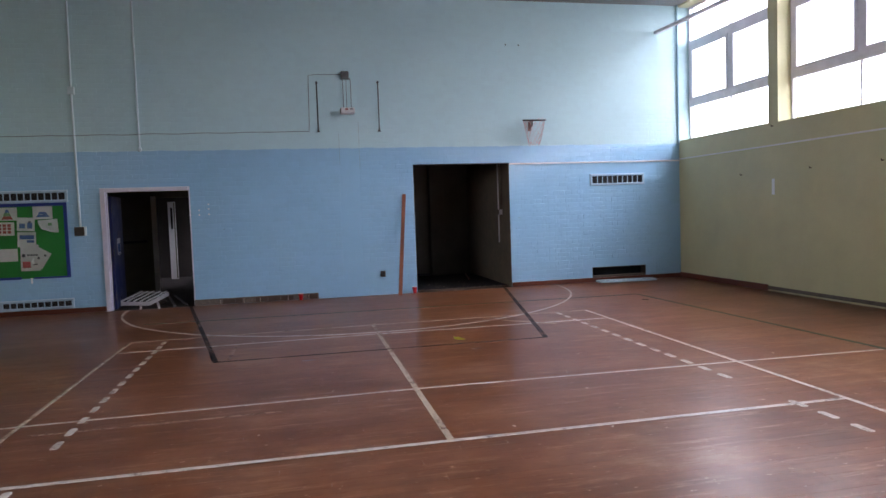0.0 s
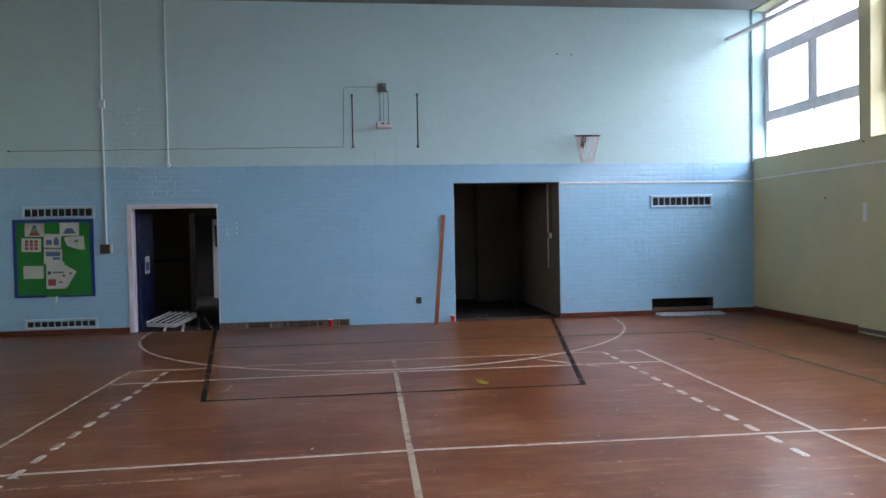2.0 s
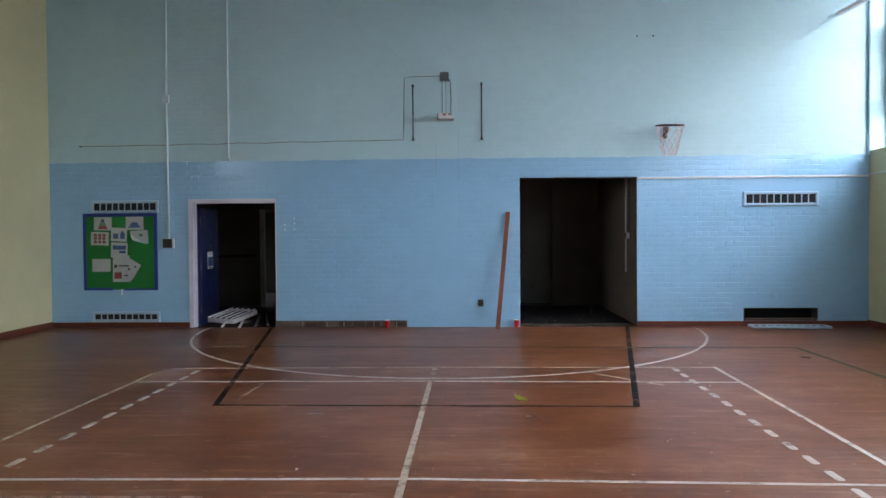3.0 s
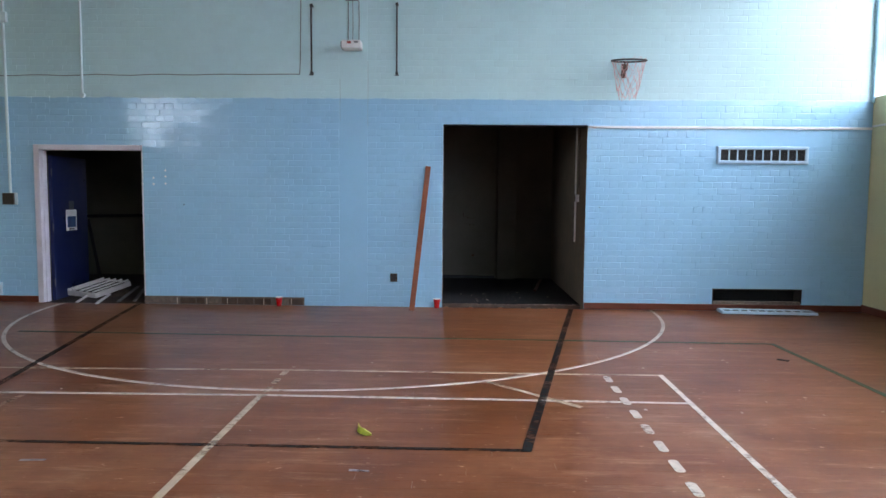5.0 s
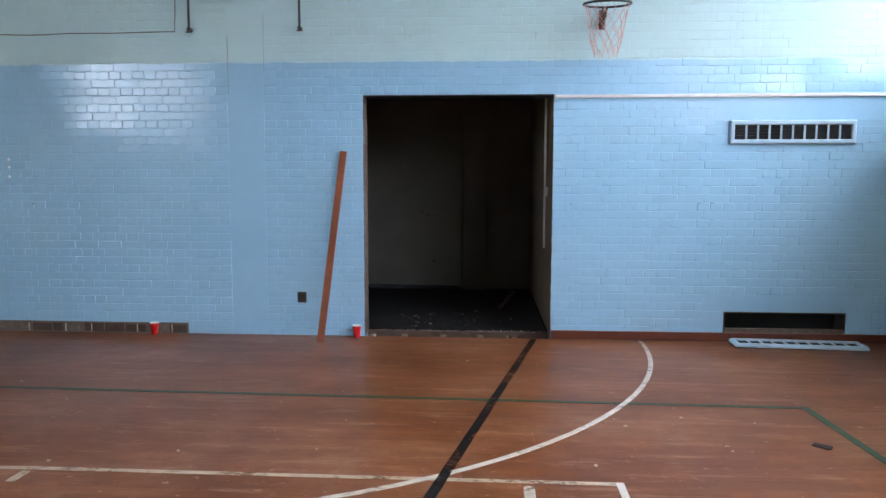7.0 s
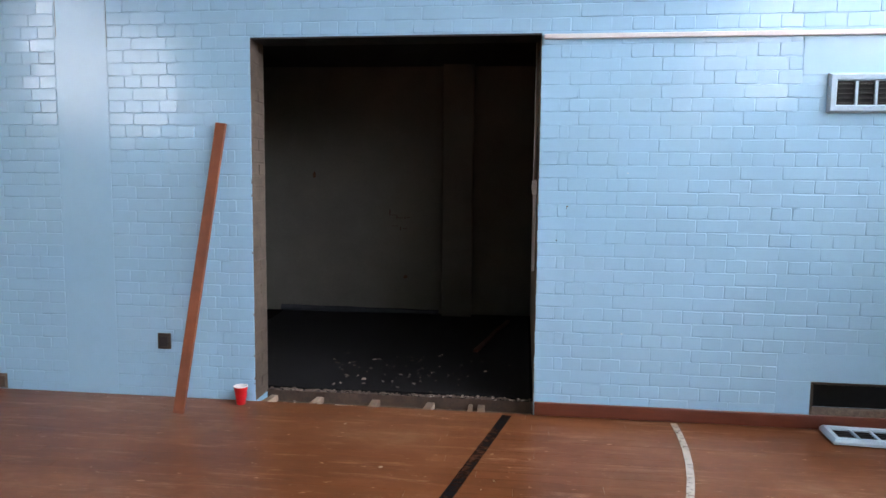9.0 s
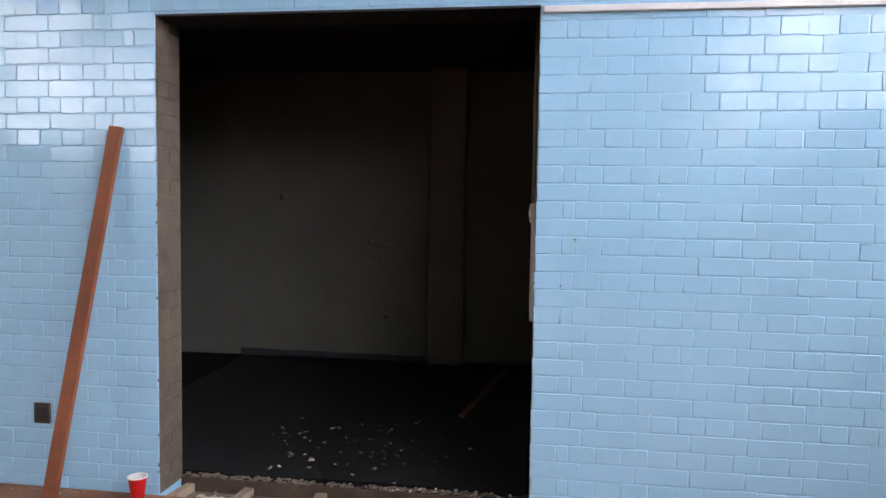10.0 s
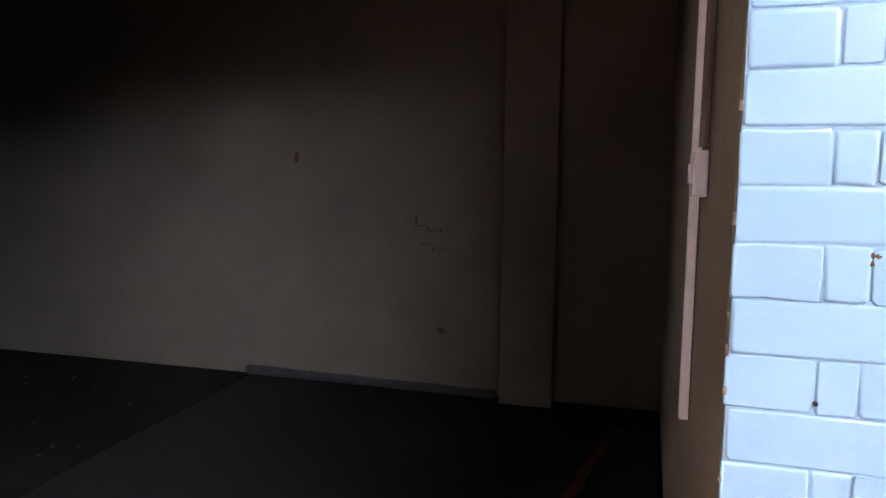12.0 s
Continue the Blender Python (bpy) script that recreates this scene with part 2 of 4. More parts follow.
def part(name, bm, material, parent, label="", smooth=False):
    return finish(name, bm, material, parent, label, None, smooth)


def box(x0, x1, y0, y1, z0, z1, bev=0.0, bm=None, m=None):
    """A box, with bevelled edges where bev is given."""
    out = bm or bmesh.new()
    tmp = bmesh.new()
    bmesh.ops.create_cube(tmp, size=1.0)
    for v in tmp.verts:
        v.co = Vector(((x0 + x1) / 2 + v.co.x * (x1 - x0), (y0 + y1) / 2 + v.co.y * (y1 - y0), (z0 + z1) / 2 + v.co.z * (z1 - z0)))
    if bev:
        bmesh.ops.bevel(tmp, geom=tmp.edges[:], offset=bev, segments=2, affect='EDGES', profile=0.5)
    if m is not None:
        bmesh.ops.transform(tmp, matrix=m, verts=tmp.verts[:])
    merge(out, tmp)
    return out


def merge(out, tmp):
    vs = [out.verts.new(v.co) for v in tmp.verts]
    tmp.verts.index_update()
    for fc in tmp.faces:
        out.faces.new([vs[v.index] for v in fc.verts])
    tmp.free()


def tube(points, r, seg=10, bm=None, cap=True):
    """A round tube along a line of points."""
    out = bm or bmesh.new()
    pts = [Vector(p) for p in points]
    rings = []
    for i, p in enumerate(pts):
        d = (pts[min(i + 1, len(pts) - 1)] - pts[max(i - 1, 0)]).normalized()
        a = d.orthogonal().normalized() if i == 0 else (rings_a - d * rings_a.dot(d)).normalized()
        rings_a = a
        b = d.cross(a)
        rings.append([out.verts.new(p + (a * math.cos(k * math.tau / seg) + b * math.sin(k * math.tau / seg)) * r) for k in range(seg)])
    for r0, r1 in zip(rings, rings[1:]):
        for k in range(seg):
            out.faces.new((r0[k], r0[(k + 1) % seg], r1[(k + 1) % seg], r1[k]))
    if cap:
        out.faces.new(rings[0][::-1])
        out.faces.new(rings[-1])
    return out


def lathe(profile, seg=24, bm=None, m=None):
    """A turned shape from (radius, height) pairs."""
    out = bm or bmesh.new()
    tmp = bmesh.new()
    rings = [[tmp.verts.new((r * math.cos(k * math.tau / seg), r * math.sin(k * math.tau / seg), z)) for k in range(seg)] for r, z in profile]
    for r0, r1 in zip(rings, rings[1:]):
        for k in range(seg):
            tmp.faces.new((r0[k], r0[(k + 1) % seg], r1[(k + 1) % seg], r1[k]))
    if m is not None:
        bmesh.ops.transform(tmp, matrix=m, verts=tmp.verts[:])
    merge(out, tmp)
    return out


def empty(name, x, y, z, label, category, group=""):
    ob = new(name)
    ob.location = (x, y, z)
    ob.empty_display_size = 0.1
    return tagged(ob, label, category, group)


def grid_wall(name, us, ws, holes, place, depth0, depth1, material):
    """A wall with openings that go through it: us, ws are cuts, holes are (u0, u1, w0, w1); place maps (u, w, depth) into the world."""
    us = sorted(set(us + [h for hole in holes for h in hole[:2]]))
    ws = sorted(set(ws + [h for hole in holes for h in hole[2:]]))
    bm = bmesh.new()
    cache = {}

    def v(i, j, d):
        key = (i, j, d)
        if key not in cache:
            cache[key] = bm.verts.new(place(us[i], ws[j], d))
        return cache[key]

    def solid(i, j):
        if not (0 <= i < len(us) - 1 and 0 <= j < len(ws) - 1):
            return False
        u, w = (us[i] + us[i + 1]) / 2, (ws[j] + ws[j + 1]) / 2
        return not any(a < u < b and c < w < d for a, b, c, d in holes)

    for i in range(len(us) - 1):
        for j in range(len(ws) - 1):
            if not solid(i, j):
                continue
            for d in (depth0, depth1):
                bm.faces.new((v(i, j, d), v(i + 1, j, d), v(i + 1, j + 1, d), v(i, j + 1, d)))
            for di, dj, a, b in ((-1, 0, (i, j), (i, j + 1)), (1, 0, (i + 1, j), (i + 1, j + 1)), (0, -1, (i, j), (i + 1, j)), (0, 1, (i, j + 1), (i + 1, j + 1))):
                if not solid(i + di, j + dj):
                    bm.faces.new((v(*a, depth0), v(*b, depth0), v(*b, depth1), v(*a, depth1)))
    bmesh.ops.recalc_face_normals(bm, faces=bm.faces[:])
    return tagged(finish(name, bm, material), kind="structure")

# ---- the large structure ----
DOOR = (-3.37, -1.922, 2.108)                 # doorway: left, right, head
OPEN = (2.048, 3.92, 2.405)                   # store opening: left, right, head
CORE = NY + 0.0028                           # plane of the joints behind the brick faces
BACK = NY + 0.23
HOLE = (5.602, 6.765, 0.078, 0.294)          # open vent low in the wall

wall_north = grid_wall("wall_north", [LX - 0.3, RX + 0.38], [-0.14, TOP],
                       [(DOOR[0], DOOR[1], -0.14, DOOR[2]), (OPEN[0], OPEN[1], -0.14, OPEN[2]), HOLE],
                       lambda u, w, d: (u, d, w), CORE, BACK, M_PLASTER)
tagged(wall_north, "brick wall painted gloss sky blue below and pale duck-egg above", "wall")

PIERS = [9.46 - 3.02 * k for k in range(6)]
SILL, HEAD = 2.745, 5.44
edges = [NY] + [e for p in PIERS for e in (p + 0.115, p - 0.115)] + [SY]
BAYS = [(edges[i + 1], edges[i]) for i in range(0, len(edges), 2)]
wall_east = grid_wall("wall_east", [SY - 0.3, NY - 0.001], [-0.14, TOP], [(a, b - 0.001, SILL, HEAD) for a, b in BAYS],
                      lambda u, w, d: (d, u, w), RX, RX + 0.38, M_CREAM)
tagged(wall_east, "cream painted wall below a row of high windows", "wall")
WBAYS = [(-1.9, 1.1), (1.35, 4.35)]
wall_west = grid_wall("wall_west", [SY - 0.3, NY - 0.001], [-0.14, TOP], [(a, b, SILL + 0.08, HEAD) for a, b in WBAYS],
                      lambda u, w, d: (d, u, w), LX, LX - 0.3, M_CREAM)
tagged(wall_west, "cream painted side wall of the hall", "wall")
wall_south = grid_wall("wall_south", [LX - 0.3, RX + 0.3], [-0.14, TOP], [], lambda u, w, d: (u, d, w), SY, SY - 0.3, M_PLAINEND)
tagged(wall_south, "plain unseen end wall of the hall, darkened to cut bounced light", "wall")
tagged(finish("ceiling", box(LX - 0.3, RX + 0.38, SY - 0.3, BACK + 0.1, TOP, TOP + 0.15), M_CEIL), "plain hall ceiling, greyed to cut bounced light", "ceiling", kind="structure")

# the hall's floor: a sub-floor with boards laid on it
floor = tagged(finish("floor", box(LX - 0.3, RX + 0.3, SY - 0.3, BACK + 0.01, -0.26, -0.13), M_SUB), "worn red-brown varnished wooden sports hall floor", "floor", kind="structure")

# store room behind the opening
SX0, SX1, SY1, SZ = -1.55, 3.92, 15.48, 2.75
store_floor = tagged(finish("floor_store", box(SX0, SX1 + 0.2, BACK - 0.008, SY1 + 0.3, -0.13, 0.012, 0.004), M_STOREFLOOR), "dark concrete store room floor, blackened further for shade", "floor", kind="structure")
SLANT = 1.97                                 # turns the store's back wall so its foot fits the camera's view
BACKWALL = pose(-1.22, 15.31, 0, 0, 0, SLANT)
tagged(finish("wall_store_back", box(-0.6, 5.5, 0.0, 0.2, 0.012, SZ), M_STORE, None, "", BACKWALL), "grubby off-white store room wall", "wall", kind="structure")
tagged(finish("wall_store_east", box(SX1, SX1 + 0.2, BACK, SY1 + 0.12, 0.012, SZ), M_JAMB), "stained plaster wall of the store room", "wall", kind="structure")
tagged(finish("wall_store_west", box(SX0 - 0.2, SX0, BACK, SY1 + 0.12, -0.13, SZ), M_STOREDARK), "unseen store room side wall, darkened to deepen the shade", "wall", kind="structure")
tagged(finish("ceiling_store", box(SX0 - 0.2, SX1 + 0.2, BACK, SY1 + 0.3, SZ, SZ + 0.12), M_STOREDARK), "store room ceiling, darkened to deepen the shade", "ceiling", kind="structure")
tagged(finish("pier_store", box(4.16, 4.49, -0.15, 0.0, 0.012, SZ, 0.006), M_STORE, None, "", BACKWALL), "off-white pier standing against the store wall", "pier", kind="structure")

# passage behind the doorway
CX0, CY1, CZ = -5.9, 15.5, 2.5
tagged(finish("floor_passage", box(CX0, SX0 - 0.2, NY + 0.006, 18.9, -0.13, 0.0), M_CORRF), "dark passage floor", "floor", kind="structure")
tagged(grid_wall("wall_passage_back", [CX0, SX0 - 0.2], [0.0, CZ], [(-3.14, -2.3, 0.0, 2.02)], lambda u, w, d: (u, d, w), CY1, CY1 + 0.15, M_CORR), "dull olive passage wall", "wall")
tagged(finish("wall_passage_west", box(CX0 - 0.15, CX0, BACK, 18.9, 0.0, CZ), M_CORR), "dull olive passage side wall", "wall", kind="structure")
# far wall takes the floor's dark colour to look shaded
tagged(finish("wall_passage_far", box(CX0, SX0 - 0.2, 18.9, 19.05, 0.0, CZ), M_CORRF), "dull wall beyond the passage", "wall", kind="structure")
tagged(grid_wall("wall_passage_east", [SY1 + 0.32, 18.9], [0.0, CZ], [(17.2, 18.2, 1.2, 2.1)], lambda u, w, d: (d, u, w), SX0 - 0.2, SX0 - 0.05, M_CORR), "dull wall beyond the passage", "wall")
far_window = tagged(new("window_20"), "small window lighting the far room", "window", kind="structure")
for a, b, c, d in ((17.2, 17.24, 1.2, 2.1), (18.16, 18.2, 1.2, 2.1), (17.24, 18.16, 1.2, 1.24), (17.24, 18.16, 2.06, 2.1)):
    part("window_frame", box(SX0 - 0.14, SX0 - 0.1, a, b, c, d, 0.003), M_UPVC, far_window)
far_pane = part("pane", box(SX0 - 0.123, SX0 - 0.117, 17.243, 18.157, 1.243, 2.057), M_GLASS, far_window)
far_pane.visible_shadow = False
tagged(finish("ceiling_passage", box(CX0 - 0.15, SX0 - 0.2, BACK, 19.05, CZ, CZ + 0.12), M_CORR), "dark passage ceiling", "ceiling", kind="structure")

# window sills, frames and panes of the east side
T1, T2 = (3.455, 3.58), (4.605, 4.755)


def window(name, x, y0, y1, z0, z1, side):
    """A steel window: outer frame, two transoms, a mullion, two opening casements and panes. side: +1 looks out east."""
    w = tagged(new(name), "tall painted metal window with casements and clear panes", "window", kind="structure")
    w.location = (x, (y0 + y1) / 2, z0)

    def fbox(nm, a, b, c, d, dx=0.03, bev=0.004, mt=M_UPVC):
        bm = box(-dx, dx, a - (y0 + y1) / 2, b - (y0 + y1) / 2, c - z0, d - z0, bev)
        return part(nm, bm, mt, w)

    t = 0.045
    fbox("window_frame", y0, y0 + t, z0, z1)
    fbox("window_frame", y1 - t, y1, z0, z1)
    fbox("window_frame", y0 + t, y1 - t, z0, z0 + 0.035)
    fbox("window_frame", y0 + t, y1 - t, z1 - t, z1)
    for a, b in (T1, T2):
        fbox("transom", y0 + t, y1 - t, a, b, 0.038)
    ym = (y0 + y1) / 2
    fbox("mullion", ym - 0.016, ym + 0.016, z0 + 0.035, T1[0], 0.022)
    fbox("mullion", ym - 0.05, ym + 0.05, T1[1], T2[0], 0.036)
    fbox("mullion", ym - 0.016, ym + 0.016, T2[1], z1 - t, 0.022)
    fbox("side_post", y0 + t, y0 + t + 0.035, T1[1], T2[0])
    fbox("side_post", y1 - t - 0.035, y1 - t, T1[1], T2[0])
    for a, b in ((y0 + t + 0.035, ym - 0.05), (ym + 0.05, y1 - t - 0.035)):
        g = 0.002
        bm = bmesh.new()
        c = 0.062
        for q in ((a + g, a + g + c, T1[1] + g, T2[0] - g), (b - g - c, b - g, T1[1] + g, T2[0] - g), (a + g + c, b - g - c, T1[1] + g, T1[1] + g + 0.045), (a + g + c, b - g - c, T2[0] - g - 0.045, T2[0] - g)):
            box(-0.024 * side - 0.02, -0.024 * side + 0.02, q[0] - ym, q[1] - ym, q[2] - z0, q[3] - z0, 0.003, bm)
        cas = part("casement", bm, M_UPVC, w)
        c = (a + b) / 2 - ym
        part("stay", box(-0.052 * side - 0.01, -0.052 * side + 0.01, c - 0.05, c + 0.05, T1[1] - z0 - 0.005, T1[1] - z0 + 0.02, 0.003), M_UPVC, cas)
    for a, b in ((y0 + t, ym - 0.016), (ym + 0.016, y1 - t)):
        for c, d in ((z0 + 0.035, T1[0]), (T1[1] + 0.03, T2[0] - 0.03), (T2[1], z1 - t)):
            pane = fbox("pane", a + 0.003, b - 0.003, c + 0.003, d - 0.003, 0.003, 0.0, M_GLASS)
            pane.visible_shadow = False
    return w


for k, (a, b) in enumerate(BAYS):
    window("window_%d" % (k + 1), RX + 0.27, a, b - 0.003, SILL + 0.035, HEAD, 1)
    s = tagged(finish("window_sill", box(RX - 0.002, RX + 0.38, a + 0.001, b - 0.004, SILL, SILL + 0.033, 0.006), M_CREAM), "cream painted sloping window sill", "sill", "window sills", kind="structure")
for k, (a, b) in enumerate(WBAYS):
    window("window_%d" % (k + 9), LX - 0.2, a, b, SILL + 0.08, HEAD, -1)

tagged(finish("corner_pipe", tube([(RX - 0.025, NY - 0.03, 2.70), (RX - 0.025, NY - 0.03, TOP)], 0.022, 12), M_BLUEPIPE), "thin blue painted pipe running up the corner", "pipe")

# skirting boards
def skirting(x0, x1):
    bm = box(x0, x1, NY - 0.02, NY + 0.0055, 0.003, 0.088, 0.006)
    tagged(finish("baseboard", bm, M_SKIRT), "red-brown gloss painted wooden skirting board", "skirting", "skirting boards", kind="structure")


skirting(OPEN[1] + 0.004, RX - 0.021)
skirting(LX + 0.021, DOOR[0] - 0.004)
tagged(finish("baseboard", box(RX - 0.02, RX + 0.001, 9.6, NY - 0.001, 0.003, 0.105, 0.006), M_SKIRT), "dark red-brown skirting board", "skirting", "skirting boards", kind="structure")
tagged(finish("baseboard", box(LX - 0.001, LX + 0.02, SY, NY - 0.001, 0.003, 0.10, 0.006), M_SKIRT), "dark red-brown skirting board", "skirting", "skirting boards", kind="structure")
tagged(finish("skirting_batten", box(RX - 0.035, RX - 0.001, SY, 9.58, 0.03, 0.085, 0.008), M_RUBBLE), "rough pale batten left where skirting is torn off", "batten", kind="structure")

# plaster bands let flush into the brickwork
def plaster(x0, x1, z0, z1):
    bm = box(x0, x1, NY + 0.001, CORE + 0.004, z0, z1, 0.002)
    part("plaster_band", bm, M_PLASTER, wall_north)


SMOOTH = [(0.69, 1.06, 0.02, 4.05), (5.445, 7.05, 2.140, 2.365), (5.4, 5.598, 0.09, 0.2945), (6.769, 7.0, 0.09, 0.2945), (5.4, 7.0, 0.2975, 0.47)]
for s in SMOOTH:
    plaster(*s)

# ---- court markings ----
def strip(name, pts, width, material, label, group, z=0.0028):
    """A painted line on the floor through the points."""
    bm = bmesh.new()
    pts = [Vector((*p, 0)) for p in pts]
    rows = []
    for i, p in enumerate(pts):
        d = (pts[min(i + 1, len(pts) - 1)] - pts[max(i - 1, 0)]).normalized()
        s = Vector((-d.y, d.x, 0)) * width / 2
        rows.append([bm.verts.new(p + q + Vector((0, 0, h))) for q, h in ((s, 0.0004), (s, z), (-s, z), (-s, 0.0004))])
    for a, b in zip(rows, rows[1:]):
        for k in range(3):
            bm.faces.new((a[k], b[k], b[k + 1], a[k + 1]))
    bmesh.ops.recalc_face_normals(bm, faces=bm.faces[:])
    return tagged(finish(name, bm, material), label, "court line", group, kind="structure")


def rside(y):
    return 3.958 - (8.91 - y) * 0.014


def rdash(y):
    return 3.492 - (8.85 - y) * 0.006


W1 = "scuffed white painted court line"
strip("court_line", [(-2.235, 8.83), (0.84, 8.905), (3.957, 8.905)], 0.036, M_LCREAM, W1, "badminton lines", 0.0024)
strip("court_line", [(-2.2, 8.13), (0.83, 8.18), (3.94, 8.14)], 0.038, M_LWHITE, W1, "badminton lines", 0.0024)
strip("court_line", [(-2.6, 5.30), (-2.2, 5.325), (0.84, 5.395), (3.905, 5.34), (5.5, 5.29)], 0.032, M_LWHITE, W1, "badminton lines", 0.0024)
strip("court_line", [(-2.1, 5.05), (-0.3, 5.08)], 0.03, M_LFAINT, "almost worn away pale court line", "badminton lines", 0.0024)
strip("court_line", [(-2.25, 4.01), (3.86, 4.015)], 0.044, M_LWHITE, W1, "badminton lines", 0.0024)
strip("court_line", [(rside(8.92), 8.92), (rside(-4), -4.0)], 0.04, M_LWHITE, W1, "badminton lines", 0.0032)
strip("court_line", [(-2.24, 8.83), (-2.24, -4.0)], 0.036, M_LCREAM, "worn cream painted court line", "badminton lines", 0.0032)
strip("court_line", [(0.82, 4.02), (0.83, 8.19)], 0.046, M_LCREAM, "worn cream painted centre line", "badminton lines", 0.0032)


def dash(x, y, dx, length, width, material, label):
    """A short painted stroke with rounded ends, running towards smaller y."""
    bm = bmesh.new()
    r = width / 2
    ends = ((Vector((x, y - r, 0)), 0), (Vector((x + dx, y - length + r, 0)), 180))
    low, top = [], []
    for c, a0 in ends:
        for k in range(7):
            a = radians(a0 + 30 * k)
            p = c + Vector((r * math.cos(a), r * math.sin(a) * 0.75, 0))
            low.append(bm.verts.new(p + Vector((0, 0, 0.0004))))
            top.append(bm.verts.new(p + Vector((0, 0, 0.0028))))
    for k in range(14):
        bm.faces.new((low[k], low[(k + 1) % 14], top[(k + 1) % 14], top[k]))
    bm.faces.new(top)
    return tagged(finish("court_dash", bm, material), label, "court line", "court dashes", kind="structure")


for y in (8.88, 8.64, 8.40):
    dash(0.84, y, -0.002, 0.16, 0.05, M_LCREAM, "short cream dash of a broken line")
for k in range(36):
    y = 8.86 - 0.2973 * k
    if abs(y - 4.45) < 0.3:
        continue
    dash(rdash(y), y, -0.001, 0.19, 0.056, M_LWHITE, "short white dash of a broken line")
    dash(-1.80, y - 0.15, 0.0, 0.19, 0.052, M_LWHITE, "short white dash of a broken line")
AC, AR = (0.885, 12.21), 3.905
strip("court_arc", [(AC[0] + AR * math.cos(radians(a)), AC[1] + AR * math.sin(radians(a))) for a in range(180, 361, 3)], 0.038, M_LWHITE, "scuffed white painted three-point arc", "basketball lines", 0.0036)
strip("court_line", [(3.75, 12.2), (2.672, 7.15)], 0.058, M_LBLACK, "flaking black painted key line", "basketball lines", 0.0040)
strip("court_line", [(-2.0, 12.2), (-1.02, 7.15)], 0.054, M_LBLACK, "flaking black painted key line", "basketball lines", 0.0040)
strip("court_line", [(-1.05, 7.18), (2.70, 7.17)], 0.034, M_LBLACK, "thin black painted foul line", "basketball lines", 0.0036)
strip("court_line", [(2.515, 8.62), (3.145, 8.0)], 0.042, M_LCREAM, "worn pale slanting court mark", "basketball lines", 0.0036)
strip("court_line", [(-0.9, 7.2), (-0.89, 8.08)], 0.042, M_LFAINT, "worn pale slanting court mark", "basketball lines", 0.0036)
strip("court_line", [(-2.4, 10.34), (5.465, 10.205)], 0.042, M_LGREEN, "dark green painted boundary line", "boundary lines", 0.0032)
strip("court_line", [(5.463, 10.225), (5.51, 7.63), (5.545, 5.3), (5.58, -4.0)], 0.05, M_LGREEN, "dark green painted boundary line", "boundary lines", 0.0036)

# ---- things on the north wall ----
def vent(x0, x1, z0, z1, label):
    """A wall vent: bevelled frame, dark lining, upright bars and fine louvre blades."""
    e = empty("wall_vent", (x0 + x1) / 2, NY, (z0 + z1) / 2, label, "vent", "wall vents")
    build_vent(e, x1 - x0, z1 - z0)
    return e


def build_vent(e, w, h):
    """Vent parts about the middle of e, facing its -y side."""
    f = 0.046
    a, b = w / 2, h / 2
    bm = bmesh.new()
    rings = []
    for inset, d in ((0, 0.004), (0, -0.012), (0.012, -0.03), (f - 0.008, -0.03), (f, -0.02), (f, 0.002)):
        rings.append([bm.verts.new((sx * (a - inset), d, sz * (b - inset))) for sx, sz in ((-1, -1), (1, -1), (1, 1), (-1, 1))])
    for r0, r1 in zip(rings, rings[1:]):
        for k in range(4):
            bm.faces.new((r0[k], r0[(k + 1) % 4], r1[(k + 1) % 4], r1[k]))
    bmesh.ops.recalc_face_normals(bm, faces=bm.faces[:])
    part("frame", bm, M_VENT, e)
    # a black sheet paints in the shade behind the slots
    part("lining", box(-a + f - 0.004, a - f + 0.004, -0.006, -0.002, -b + f - 0.004, b - f + 0.004), M_VENTDARK, e, "black sheet standing for the shade inside")
    n = 10
    step = (w - 2 * f) / n
    for k in range(1, n):
        x = -a + f + k * step
        part("bar", box(x - 0.008, x + 0.008, -0.024, -0.008, -b + f, b - f, 0.002), M_VENT, e)
    # louvres are coloured black as well, so the slots read as shaded
    for k in range(5):
        z = -b + f + (k + 0.5) * (h - 2 * f) / 5
        part("louvre", box(-a + f, a - f, -0.016, -0.007, z - 0.0035, z + 0.0035), M_BLACK, e, "thin louvre blade, blackened to keep the slots dark")


vent(5.588, 6.758, 1.918, 2.148, "pale blue wall vent with dark slots")
vent(-4.997, -3.87, 1.892, 2.10, "pale blue wall vent above the notice board")
vent(-5.008, -3.869, 0.092, 0.268, "pale blue wall vent near the floor")
fallen = empty("vent_cover", 6.34, 12.10, 0.035, "loose pale vent cover lying on the floor by its hole", "vent cover")
build_vent(fallen, 1.18, 0.24)
fallen.matrix_world = pose(6.23, 12.055, 0.014, -89, 0, -3.5)

# lining of the open vent hole
hole = empty("vent_hole", (HOLE[0] + HOLE[1]) / 2, CORE, 0.2, "open dark rectangular vent hole with ragged frame", "vent hole")
hw, hz0, hz1 = (HOLE[1] - HOLE[0]) / 2, HOLE[2] - 0.2, HOLE[3] - 0.2
# black sheet closing the hole stands in for its shaded depth
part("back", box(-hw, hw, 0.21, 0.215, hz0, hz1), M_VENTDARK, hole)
part("lip", box(-hw, hw, 0.0, 0.02, hz1 - 0.016, hz1 - 0.001, 0.003), M_DARKBOX, hole)
part("lip", box(-hw + 0.001, -hw + 0.018, 0.0, 0.02, hz0 + 0.03, hz1 - 0.017, 0.003), M_DARKBOX, hole)
part("lip", box(hw - 0.018, hw - 0.001, 0.0, 0.02, hz0 + 0.03, hz1 - 0.017, 0.003), M_DARKBOX, hole)
